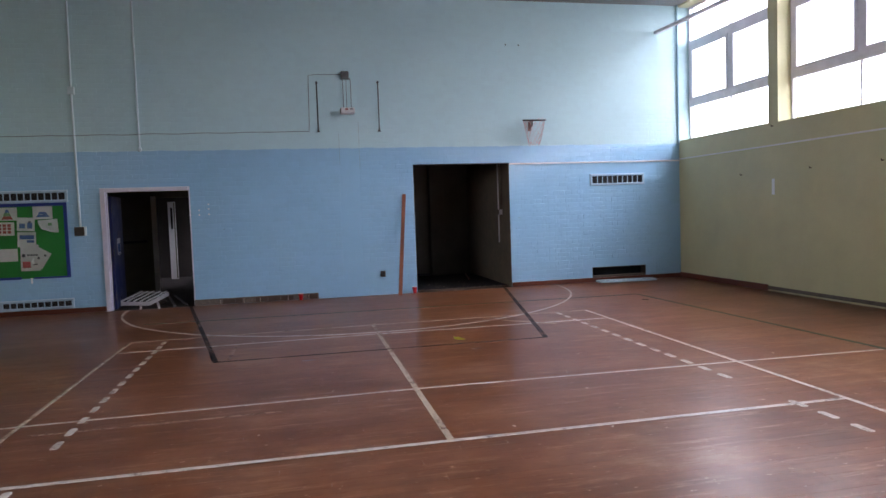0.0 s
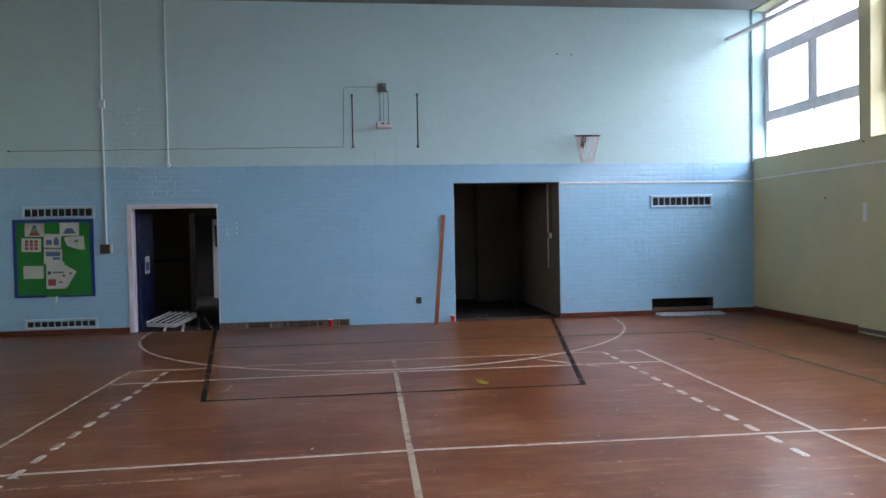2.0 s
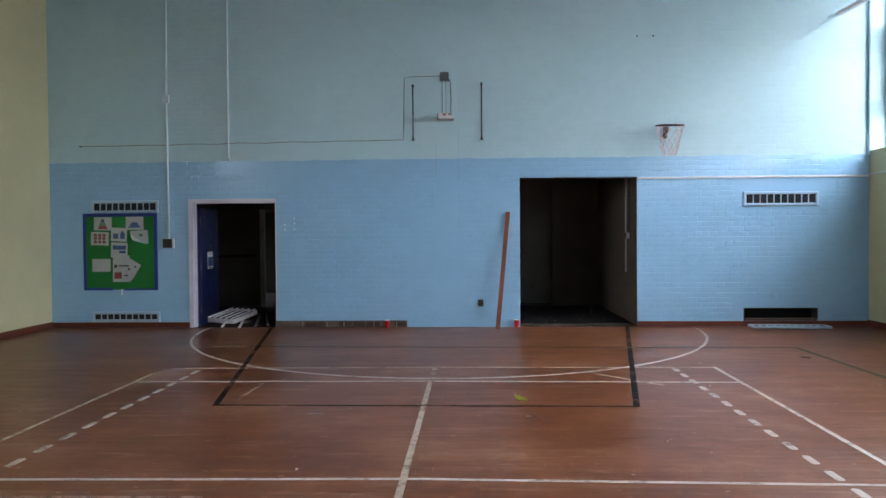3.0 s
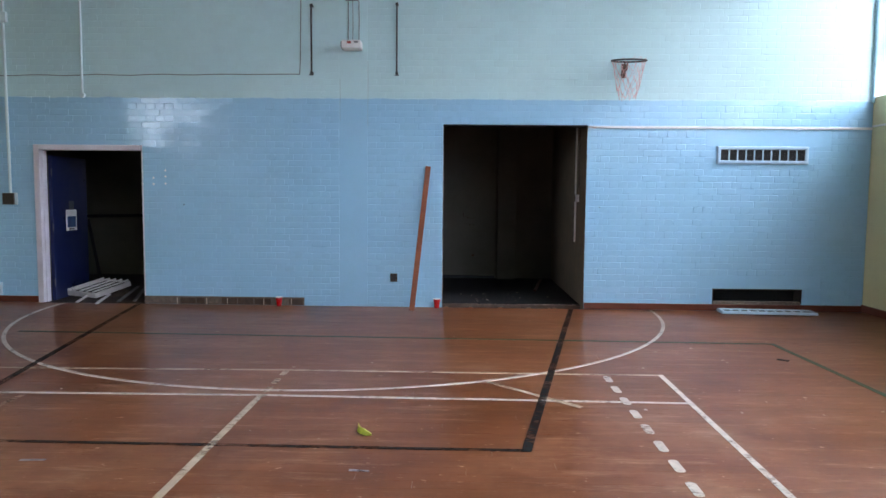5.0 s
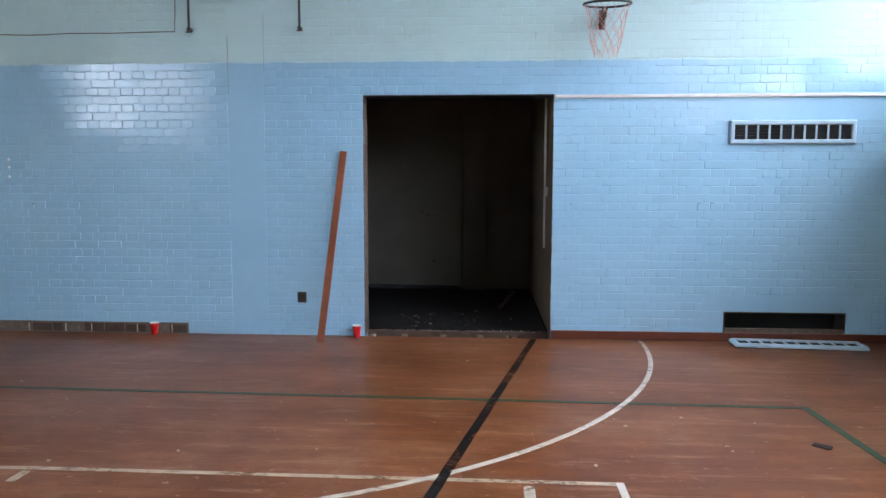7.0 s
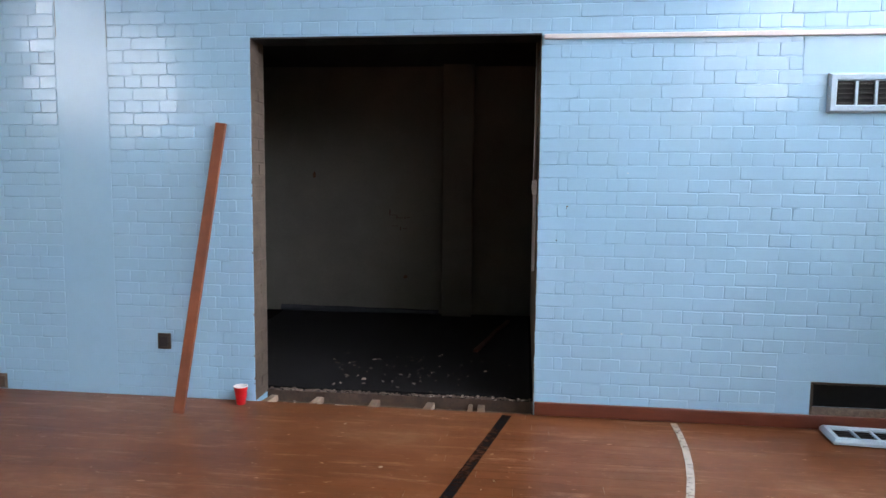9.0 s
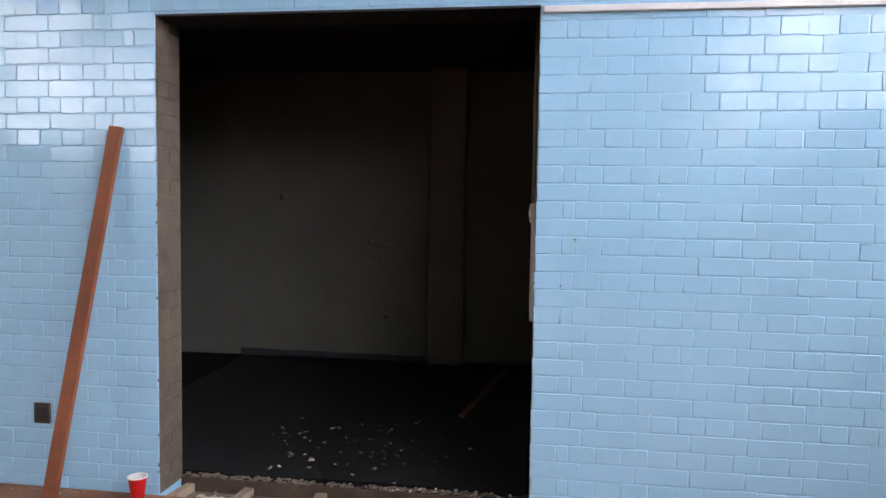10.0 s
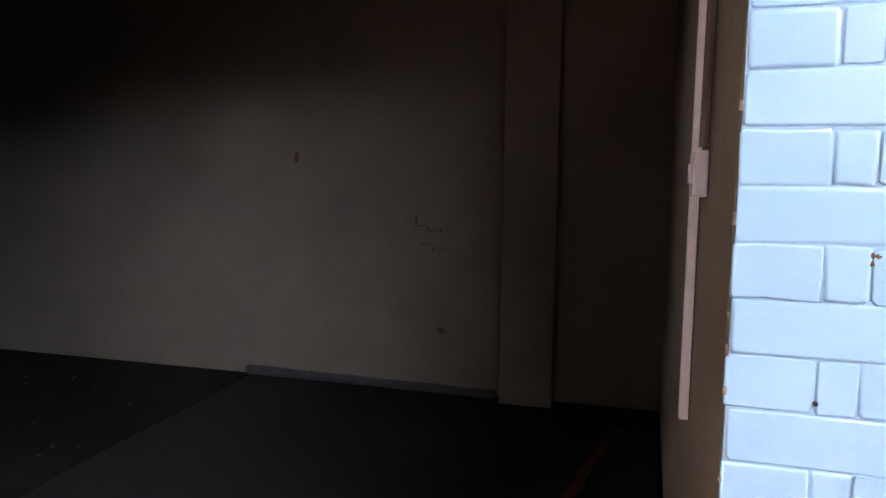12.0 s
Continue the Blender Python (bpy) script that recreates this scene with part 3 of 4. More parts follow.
# dark brown linings cover the blue paint on the hole's inner faces
for sx in (-1, 1):
    part("side", box(min(sx * (hw - 0.006), sx * (hw - 0.0012)), max(sx * (hw - 0.006), sx * (hw - 0.0012)), 0.021, 0.209, hz0 + 0.001, hz1 - 0.018), M_DARKBOX, hole, "dark brown lining on the side of the hole")
part("soffit", box(-hw + 0.008, hw - 0.008, 0.021, 0.209, hz1 - 0.006, hz1 - 0.0012), M_DARKBOX, hole, "dark brown lining on the top of the hole")
part("batten", box(-hw + 0.008, hw - 0.008, 0.002, 0.05, hz0 + 0.001, hz0 + 0.05, 0.006), M_RUBBLE, hole, "rough timber at the foot of the hole")


# notice board
def notice_board():
    x0, x1, z0, z1 = -5.141, -3.899, 0.621, 1.889
    cx, cz = (x0 + x1) / 2, (z0 + z1) / 2
    e = empty("notice_board", cx, NY, cz, "green felt notice board with torn blue border and pinned papers", "notice board")
    a, b = (x1 - x0) / 2, (z1 - z0) / 2
    part("board", box(-a + 0.01, a - 0.01, -0.018, -0.001, -b + 0.01, b - 0.01, 0.003), M_GREEN, e)
    t = 0.052
    part("border", box(-a, -a + t, -0.024, -0.002, -b, b, 0.002), M_BLUE, e, "blue paper border strip")
    part("border", box(a - t, a, -0.024, -0.002, -b, b, 0.002), M_BLUE, e, "blue paper border strip")
    part("border", box(-a + t, a - t, -0.024, -0.002, b - t, b, 0.002), M_BLUE, e, "blue paper border strip")
    part("border", box(-a + t, -0.13, -0.024, -0.002, -b, -b + t * 0.8, 0.002), M_BLUE, e, "torn blue paper border strip")
    part("border", box(0.06, a - t, -0.024, -0.002, -b, -b + t * 0.55, 0.002), M_BLUE, e, "torn blue paper border strip")
    return x0, z0


BX, BZ = notice_board()


def sheet(x, z, w, h, turn, label, prints, curl=0.0):
    """A pinned sheet of paper with printed marks; curl lifts its lower left corner."""
    e = empty("paper_sheet", x + 0.022, NY - 0.022, z, label, "paper", "pinned papers")
    bm = bmesh.new()
    n = 6
    vs = {}
    for i in range(n + 1):
        for j in range(n + 1):
            u, v = i / n, j / n
            lift = max(0, curl - (u + v)) * 0.12 if curl else 0.0
            wave = 0.0012 * math.sin(7 * u + 3 * v + x * 9)
            vs[i, j] = bm.verts.new(((u - 0.5) * w + lift * 0.8, -0.002 - abs(wave) - lift, (v - 0.5) * h + lift * 0.8))
    for i in range(n):
        for j in range(n):
            bm.faces.new((vs[i, j], vs[i + 1, j], vs[i + 1, j + 1], vs[i, j + 1]))
    bmesh.ops.solidify(bm, geom=bm.faces[:], thickness=0.0006)
    part("paper", bm, M_PAPER, e)
    for mt, u0, u1, v0, v1 in prints:
        part("print", box((u0 - 0.5) * w, (u1 - 0.5) * w, -0.0062, -0.0042, (v0 - 0.5) * h, (v1 - 0.5) * h), mt, e)
    e.rotation_euler = (0, radians(turn), 0)
    return e


def tri_print(e, w, h, mats):
    for k, mt in enumerate(mats):
        z0 = -0.42 * h + k * 0.26 * h
        ww = (1 - k / 3.2) * w * 0.30
        bm = bmesh.new()
        q = [bm.verts.new(p) for p in ((-ww, -0.0062, z0), (ww, -0.0062, z0), (ww * 0.62, -0.0062, z0 + 0.25 * h), (-ww * 0.62, -0.0062, z0 + 0.25 * h))]
        bm.faces.new(q)
        part("print", bm, mt, e)


PS = "sheet of printed white paper pinned on the board"
s1 = sheet(-4.825, 1.72, 0.30, 0.215, 1, "white sheet with a coloured triangle diagram", [])
tri_print(s1, 0.30, 0.215, (M_INKR, M_INKG, M_INKB))
s2 = sheet(-4.29, 1.725, 0.30, 0.215, 0, "white sheet with a blue dome-shaped diagram", [])
tri_print(s2, 0.36, 0.17, (M_INKB, M_INKB))
sheet(-4.88, 1.475, 0.30, 0.22, 1.5, "white sheet with a grid of red pictures", [(M_INKR, u, u + 0.17, v, v + 0.2) for u in (0.18, 0.42, 0.66) for v in (0.16, 0.42, 0.66)])
sheet(-4.555, 1.54, 0.27, 0.225, 3, "white sheet with two blue pictures", [(M_INKB, 0.14, 0.46, 0.2, 0.56), (M_INKB, 0.58, 0.86, 0.2, 0.62), (M_INKK, 0.64, 0.78, 0.62, 0.76)])
sheet(-4.215, 1.495, 0.30, 0.225, -3, "white sheet with one corner curled over", [(M_INKG, 0.5, 0.7, 0.55, 0.75)], 0.75)
sheet(-4.555, 1.285, 0.28, 0.25, 2, "white sheet with a wide blue picture", [(M_INKB, 0.12, 0.9, 0.52, 0.8), (M_INKB, 0.5, 0.9, 0.3, 0.46)])
sheet(-4.525, 1.08, 0.28, 0.235, 1, "white sheet with a line of dark marks", [(M_INKK, 0.08, 0.26, 0.12, 0.34)] + [(M_INKK, u, u + 0.13, 0.22, 0.32) for u in (0.36, 0.52, 0.68, 0.82)])
sheet(-4.86, 1.035, 0.31, 0.21, 0, "blank white sheet of paper", [])
sheet(-4.52, 0.865, 0.30, 0.21, 0, "white sheet with a red picture", [(M_INKR, 0.1, 0.5, 0.25, 0.75), (M_INKK, 0.6, 0.85, 0.45, 0.55)])
sheet(-4.365, 0.965, 0.22, 0.30, 32, "white sheet hanging askew with dark marks", [(M_INKK, 0.3, 0.45, 0.4, 0.52), (M_INKK, 0.6, 0.75, 0.7, 0.8)], 0.35)
tagged(finish("paper_tag", box(-4.51, -4.485, NY - 0.03, NY - 0.022, 0.545, 0.64, 0.002), M_PAPER), "small white paper tag hanging from the board", "paper")

# conduits, boxes, cables
def conduit(name, pts, r, label, material=M_CONDUIT, clips=()):
    e = tagged(finish(name, tube(pts, r, 10), material), label, "conduit")
    for c in clips:
        part("clip", box(c[0] - 0.022, c[0] + 0.022, NY - 0.006, NY + 0.001, c[1] - 0.012, c[1] + 0.012, 0.002), material, e)
    return e


conduit("conduit", [(-3.693, NY - 0.019, TOP), (-3.712, NY - 0.016, 3.815)], 0.018, "thin painted conduit running down the wall")
conduit("conduit", [(-3.714, NY - 0.016, 3.685), (-3.70, NY - 0.016, 1.46)], 0.018, "thin painted conduit running down to a switch box", clips=((-3.708, 3.0), (-3.704, 2.0)))
tagged(finish("junction_box", box(-3.768, -3.66, NY - 0.045, NY + 0.002, 3.685, 3.815, 0.006), M_CONDUIT), "small painted square junction box", "junction box")
sw = empty("switch_box", -3.704, NY, 1.39, "dark brown switch box with pale edge", "switch box")
part("back_plate", box(-0.06, 0.092, -0.03, 0.002, -0.078, 0.078, 0.004), M_CONDUIT, sw)
part("front_plate", box(-0.088, 0.066, -0.055, -0.026, -0.076, 0.075, 0.006), M_DARKBOX, sw)
conduit("conduit", [(-2.69, NY - 0.014, TOP), (-2.692, NY - 0.014, 2.79)], 0.016, "thin painted conduit ending half way down the wall")
tagged(finish("conduit_end_box", lathe([(0, 0.03), (0.03, 0.03), (0.036, 0.02), (0.036, -0.002)], 20, None, pose(-2.692, NY, 2.755, 90, 0, 0)), M_CONDUIT), "round painted conduit end box", "junction box")


def sagging(x0, z0, x1, z1, n, wob):
    return [(x0 + (x1 - x0) * k / n, NY - 0.008, z0 + (z1 - z0) * k / n + wob * math.sin(k * 1.7) * math.sin(k * math.pi / n)) for k in range(n + 1)]


cable = tube(sagging(-5.16, 2.994, 0.175, 3.037, 24, 0.008) + [(0.185, NY - 0.008, 3.2), (0.192, NY - 0.008, 3.6), (0.2, NY - 0.008, 4.03), (0.32, NY - 0.008, 4.05), (0.78, NY - 0.008, 4.055)], 0.0055, 6)
tagged(finish("wall_cable", cable, M_GREYMETAL), "thin grey cable clipped along the wall", "cable")
tagged(finish("cable_end", lathe([(0, 0.018), (0.012, 0.018), (0.016, 0.0)], 12, None, pose(-5.165, NY, 2.994, 90, 0, 0)), M_BLACK), "small black cable end cap", "cable end")

bell = empty("alarm_bell_box", 0.85, NY, 4.04, "grey metal alarm box high on the wall", "alarm box")
part("body", box(-0.072, 0.070, -0.10, 0.002, -0.052, 0.060, 0.012), M_GREYMETAL, bell)
part("lip", box(-0.075, 0.095, -0.075, 0.001, -0.072, -0.054, 0.006), M_GREYMETAL, bell)
part("dome", lathe([(0, 0.035), (0.025, 0.03), (0.042, 0.012), (0.046, 0.0)], 20, None, Matrix.Translation((0, -0.098, 0)) @ pose(0, 0, 0, 90, 0, 0)), M_GREYMETAL, bell)
for x in (0.81, 0.87, 0.95):
    tagged(finish("drop_wire", tube([(x, NY - 0.01, 3.965), (x + 0.003, NY - 0.012, 3.7), (x, NY - 0.01, 3.46)], 0.006 if x != 0.87 else 0.004, 6), M_GREYMETAL), "thin wire dropping to the lamp box", "wire", "lamp wires")
lamp = empty("emergency_lamp", 0.875, NY, 3.385, "white box-shaped emergency lamp on the wall", "emergency lamp")
part("body", box(-0.122, 0.122, -0.20, 0.001, -0.05, 0.05, 0.012), M_WHITE, lamp)
part("end_cap", box(-0.133, -0.1255, -0.185, 0.0, -0.042, 0.042, 0.004), M_DARKBOX, lamp)
part("label_plate", box(0.04, 0.09, -0.2035, -0.2005, 0.012, 0.032, 0.001), M_INKK, lamp)
part("label_plate", box(-0.05, 0.0, -0.2035, -0.2005, 0.002, 0.034, 0.001), M_INKR, lamp, "faded pink label")
for x, t in ((0.340, 3.93), (1.444, 3.947)):
    rod = empty("wall_rod", x, NY, 3.478, "black steel rod held off the wall on brackets", "wall rod", "backboard rods")
    part("rod", tube([(0, -0.05, t - 3.49), (0, -0.05, -0.455)], 0.0115, 10), M_BLACK, rod)
    for z in (t - 3.49 - 0.02, -0.43):
        part("bracket", box(-0.018, 0.018, -0.065, 0.002, z - 0.014, z + 0.014, 0.003), M_BLACK, rod)
    part("foot", box(-0.03, 0.03, -0.062, -0.04, -0.462, -0.45, 0.003), M_BLACK, rod)


def hoop():
    e = empty("basketball_hoop", 4.36, 11.97, 3.185, "black basketball ring with torn red and white net", "basketball hoop")
    r = 0.212
    ring = [(r * math.cos(a * math.tau / 40), r * math.sin(a * math.tau / 40), 0.115 * r * math.sin(a * math.tau / 40) - 0.012) for a in range(41)]
    part("ring", tube(ring, 0.011, 8), M_BLACK, e, smooth=True)
    part("plate", box(-0.028, 0.028, 0.264, 0.281, -0.18, 0.0, 0.004), M_RUST, e)
    part("arm", tube([(0.0, 0.265, -0.03), (-0.01, 0.235, -0.02), (0.0, 0.205, -0.002)], 0.012, 8), M_RUST, e)
    part("arm", tube([(-0.03, 0.265, -0.14), (0.01, 0.16, -0.09), (0.03, 0.203, -0.006)], 0.012, 8), M_RUST, e)
    rnd = random.Random(5)
    n = 12
    lv = 7
    knots = {}
    for j in range(lv):
        f = j / (lv - 1)
        rr = r * (1 - 0.52 * f) + rnd.uniform(-0.008, 0.008)
        for i in range(n):
            a = (i + 0.5 * (j % 2)) * math.tau / n + rnd.uniform(-0.1, 0.1)
            knots[i, j] = (rr * math.cos(a), rr * math.sin(a) + 0.03 * f, -0.005 - 0.47 * f + rnd.uniform(-0.02, 0.02))
    for j in range(lv - 1):
        for i in range(n):
            for di in ((0, 1) if j % 2 else (0, -1)):
                if rnd.random() < 0.12 * (j > 1):
                    continue
                a, b = knots[i, j], knots[(i + di) % n, j + 1]
                mid = tuple((p + q) / 2 + rnd.uniform(-0.006, 0.006) for p, q in zip(a, b))
                part("net_cord", tube([a, mid, b], 0.0027, 5), M_NET, e)


hoop()

# white trunking along the head of the opening and its conduit along the east wall
tagged(finish("wall_trunking", box(OPEN[1] + 0.012, RX - 0.001, NY - 0.022, NY + 0.004, 2.366, 2.395, 0.004), M_WHITE), "long white cable trunking fixed across the wall", "trunking")
tagged(finish("wall_trunking", box(RX - 0.018, RX + 0.001, SY, NY - 0.024, 2.395, 2.418, 0.004), M_WHITE), "white painted trunking running along the wall", "trunking")
for y, z in ((10.26, 1.97), (8.62, 1.985), (7.32, 1.995), (6.0, 1.99), (9.46, 2.72)):
    hk = tube([(RX, y, z), (RX - 0.035, y, z - 0.005), (RX - 0.04, y, z + 0.02)], 0.008, 6)
    tagged(finish("wall_hook", hk, M_RUST), "small rusty wall hook", "hook", "wall hooks")
tagged(finish("wall_patch", box(RX - 0.002, RX + 0.001, 9.43, 9.50, 1.60, 1.86, 0.0008), M_FILLER), "pale filled strip on the wall", "wall patch")
part("screw_hole", lathe([(0, 0.002), (0.012, 0.002), (0.014, -0.001)], 12, None, pose(3.924, NY - 0.001, 4.641, 90, 0, 0)), M_BLACK, wall_north)
part("screw_hole", lathe([(0, 0.002), (0.012, 0.002), (0.014, -0.001)], 12, None, pose(4.18, NY - 0.001, 4.638, 90, 0, 0)), M_BLACK, wall_north)
part("screw_hole", lathe([(0, 0.002), (0.0032, 0.002), (0.004, -0.001)], 10, None, pose(4.038, NY - 0.001, 1.132, 90, 0, 0)), M_BLACK, wall_north)
part("screw_hole", lathe([(0, 0.002), (0.007, 0.002), (0.008, -0.001)], 10, None, pose(-1.38, NY - 0.001, 1.33, 90, 0, 0)), M_BLACK, wall_north)


def fleck(name, x, z, w, h, material, label, seed, proud=0.0012):
    """A ragged fleck lying on the wall's face."""
    r = random.Random(seed)
    bm = bmesh.new()
    ring = [bm.verts.new((x + w * math.cos(a * math.tau / 9) * r.uniform(0.45, 1.15), NY + 0.001, z + h * math.sin(a * math.tau / 9) * r.uniform(0.45, 1.15))) for a in range(9)]
    c = bm.verts.new((x, NY - proud, z))
    for a in range(9):
        bm.faces.new((ring[a], ring[(a + 1) % 9], c))
    return part(name, bm, material, wall_north, label)


fleck("paint_chip", 4.101, 1.347, 0.011, 0.009, M_SPOT, "chip through to brown brick", 2)
fleck("paint_chip", 4.096, 1.336, 0.005, 0.006, M_SPOT, "chip through to brown brick", 3)
fleck("filler_dot", 4.462, 1.556, 0.012, 0.015, M_FILLER, "white filler dot", 4)
fleck("paint_chip", 4.46, 0.55, 0.010, 0.005, M_CONDUIT, "pale scuff in the paint", 5)
edge_rnd = random.Random(77)
for _ in range(26):
    z = edge_rnd.uniform(0.15, 2.36)
    w, h = edge_rnd.uniform(0.002, 0.005), edge_rnd.uniform(0.005, 0.018)
    part("edge_chip", box(OPEN[1] - 0.006, OPEN[1] - 0.004 + w, NY - 0.0022, NY + 0.012, z, z + h, 0.0015), M_JAMB, wall_north, "ragged brown plaster edge")
for _ in range(11):
    z = edge_rnd.uniform(0.1, 1.9)
    h = edge_rnd.uniform(0.006, 0.018)
    part("edge_chip", box(OPEN[0] - edge_rnd.uniform(0.001, 0.004), OPEN[0] + 0.004, NY - 0.0018, NY + 0.012, z, z + h, 0.0015), M_BARE, wall_north, "broken paint along the brick edge")

for x, z in ((-1.93, 1.76), (-1.93, 1.68), (-1.93, 1.60), (-1.78, 1.68), (-1.78, 1.60), (-1.62, 1.78), (-1.62, 1.70), (-1.62, 1.605)):
    part("filler_dot", lathe([(0, 0.002), (0.011, 0.002), (0.014, -0.001)], 10, None, pose(x, NY - 0.001, z, 90, 0, 0)), M_FILLER, wall_north, "white filler dot")

for pts in (((0.70, 2.98), (0.703, 2.8), (0.699, 2.6), (0.702, 2.43)), ((1.066, 3.2), (1.064, 2.8), (1.062, 2.36))):
    part("crack", tube([(x, NY - 0.0002, z) for x, z in pts], 0.0016, 5), M_GREYMETAL, wall_north, "hairline crack beside the plaster band")

# suspended rail below the ceiling
rail = tagged(finish("ceiling_rail", box(-0.04, 0.04, -18.2, -0.01, -0.03, 0.03, 0.006), M_UPVC, None, "", pose(7.065, NY, 4.925, 0, 0, 2.6)), "pale grey box rail running below the ceiling", "rail")

sock = empty("wall_socket", 1.411, NY, 0.390, "dark brown blanked wall socket", "socket")
part("plate", box(-0.045, 0.045, -0.014, 0.002, -0.054, 0.054, 0.004), M_DARKBOX, sock)
part("rim", box(-0.03, 0.03, -0.0175, -0.0135, -0.034, 0.034, 0.001), M_BLACK, sock)

# leaning plank
v0, v1 = Vector((1.672, 11.925, 0.004)), Vector((1.858, NY - 0.022, 1.857))
d = (v1 - v0).normalized()
side = Vector((1, 0, 0))
side = (side - d * side.dot(d)).normalized()
pm = Matrix((side, d.cross(side), d)).transposed().to_4x4()
pm.translation = v0
tagged(finish("leaning_plank", box(-0.034, 0.034, -0.014, 0.014, 0.0, (v1 - v0).length, 0.003), M_PLANK, None, "", pm), "long red-brown wooden plank leaning on the wall", "plank")


def cup(x, y):
    e = empty("plastic_cup", x, y, 0.003, "red plastic cup with white inside standing on the floor", "cup", "red cups")
    part("body", lathe([(0, 0.001), (0.029, 0.0), (0.030, 0.004), (0.034, 0.04), (0.0345, 0.043), (0.040, 0.085), (0.0405, 0.088), (0.045, 0.118)], 28), M_RED, e, smooth=True)
    part("rim", lathe([(0.045, 0.118), (0.048, 0.119), (0.048, 0.123), (0.045, 0.124), (0.0435, 0.121)], 28), M_WHITE, e, "white rolled rim", smooth=True)
    part("inside", lathe([(0.0435, 0.121), (0.037, 0.085), (0.031, 0.04), (0.026, 0.008), (0, 0.006)], 28), M_WHITE, e, "white inside", smooth=True)


cup(-0.1, 12.16)
cup(1.985, 12.165)

# yellow-green scrap, tape and crumbs on the hall floor
bm = bmesh.new()
pts = [(-0.1, 0.14, 0.02, 0.012), (-0.07, 0.05, 0.012, 0.03), (-0.02, 0.0, 0.02, 0.04), (0.05, -0.06, 0.012, 0.035), (0.1, -0.09, 0.006, 0.01)]
rows = []
for x, y, h, w in pts:
    rows.append([bm.verts.new(p) for p in ((x - w, y - w, 0.003), (x - w * 0.5, y, h + 0.006), (x + w * 0.2, y + w * 0.4, h), (x + w, y + w, 0.004))])
for a, b in zip(rows, rows[1:]):
    for k in range(3):
        bm.faces.new((a[k], a[k + 1], b[k + 1], b[k]))
bmesh.ops.solidify(bm, geom=bm.faces[:], thickness=0.0015)
bmesh.ops.transform(bm, matrix=Matrix.Diagonal((0.5, 0.62, 1.3, 1)), verts=bm.verts[:])
tagged(finish("crumpled_scrap", bm, M_LEAF, None, "", pose(1.70, 7.42, 0.002, 0, 0, 0)), "crumpled yellow-green scrap on the floor", "scrap")
tagged(finish("tape_piece", box(-0.05, 0.05, -0.028, 0.028, 0.003, 0.007, 0.001), M_VENTDARK, None, "", pose(5.237, 9.494, 0, 0, 0, -38)), "short strip of black tape on the floor", "tape")


for x, y, w, a in ((-0.059, 6.90, 0.07, 4), (1.75, 6.836, 0.055, -6)):
    tagged(finish("tape_piece", box(-w, w, -0.012, 0.012, 0.0028, 0.0042, 0.0005), M_LTAPE, None, "", pose(x, y, 0, 0, 0, a)), "scuffed pale blue strip of tape on the floor", "tape", "pale tape")


def crumbs(name, n, region, sizes, material, label, z, seed, near=None):
    """Loose bits scattered over a stretch of floor."""
    rnd = random.Random(seed)
    verts, faces = [], []
    for _ in range(n):
        x, y = rnd.uniform(region[0], region[1]), rnd.uniform(region[2], region[3])
        if near:
            x, y = rnd.gauss(near[0], near[2]), rnd.gauss(near[1], near[3])
            if not (region[0] < x < region[1] and region[2] < y < region[3]):
                continue
        s = rnd.uniform(*sizes)
        a = rnd.uniform(0, math.tau)
        l, w, h = s, s * rnd.uniform(0.25, 0.8), s * rnd.uniform(0.08, 0.3)
        b = len(verts)
        for dz, k in ((0, 1.0), (h, 0.65)):
            for sx, sy in ((-1, -1), (1, -1), (1, 1), (-1, 1)):
                ux, uy = sx * l * k * rnd.uniform(0.35, 0.6), sy * w * k * rnd.uniform(0.35, 0.6)
                verts.append((x + ux * math.cos(a) - uy * math.sin(a), y + ux * math.sin(a) + uy * math.cos(a), z + dz * rnd.uniform(0.8, 1.2)))
        faces += [(b, b + 3, b + 2, b + 1), (b + 4, b + 5, b + 6, b + 7)] + [(b + k, b + (k + 1) % 4, b + 4 + (k + 1) % 4, b + 4 + k) for k in range(4)]
    me = bpy.data.meshes.new(name)
    me.from_pydata(verts, [], faces)
    me.materials.append(material)
    return tagged(new(name, me), label, "debris", kind="stuff")


crumbs("floor_crumbs", 110, (-5, 7.2, 1, 12.1), (0.008, 0.028), M_CRUMB, "pale crumbs scattered over the hall floor", 0.0015, 3)
crumbs("floor_crumbs", 16, (3.8, 6.2, 7.5, 11), (0.008, 0.03), M_CRUMB, "pale flakes scattered on the hall floor", 0.0015, 8, (4.6, 9.2, 0.35, 0.9))
crumbs("wall_foot_grit", 160, (-2, 2.05, 12.17, 12.25), (0.003, 0.013), M_CRUMB, "crumbled plaster along the foot of the wall", 0.0015, 4)

# ---- doorway ----
fr = tagged(new("door_1"), "open navy door in a lilac-white painted frame", "door", kind="structure")
fr.location = ((DOOR[0] + DOOR[1]) / 2, NY, 0)
cx = fr.location.x
part("jamb", box(DOOR[0] + 0.001 - cx, DOOR[0] + 0.078 - cx, -0.028, 0.14, 0.001, DOOR[2] - 0.001, 0.005), M_FRAME, fr)
part("stop", box(DOOR[0] + 0.0785 - cx, DOOR[0] + 0.092 - cx, 0.03, 0.10, 0.001, DOOR[2] - 0.071, 0.003), M_FRAME, fr)
part("jamb", box(DOOR[1] - 0.022 - cx, DOOR[1] - 0.001 - cx, 0.004, 0.14, 0.001, DOOR[2] - 0.001, 0.005), M_FRAME, fr)
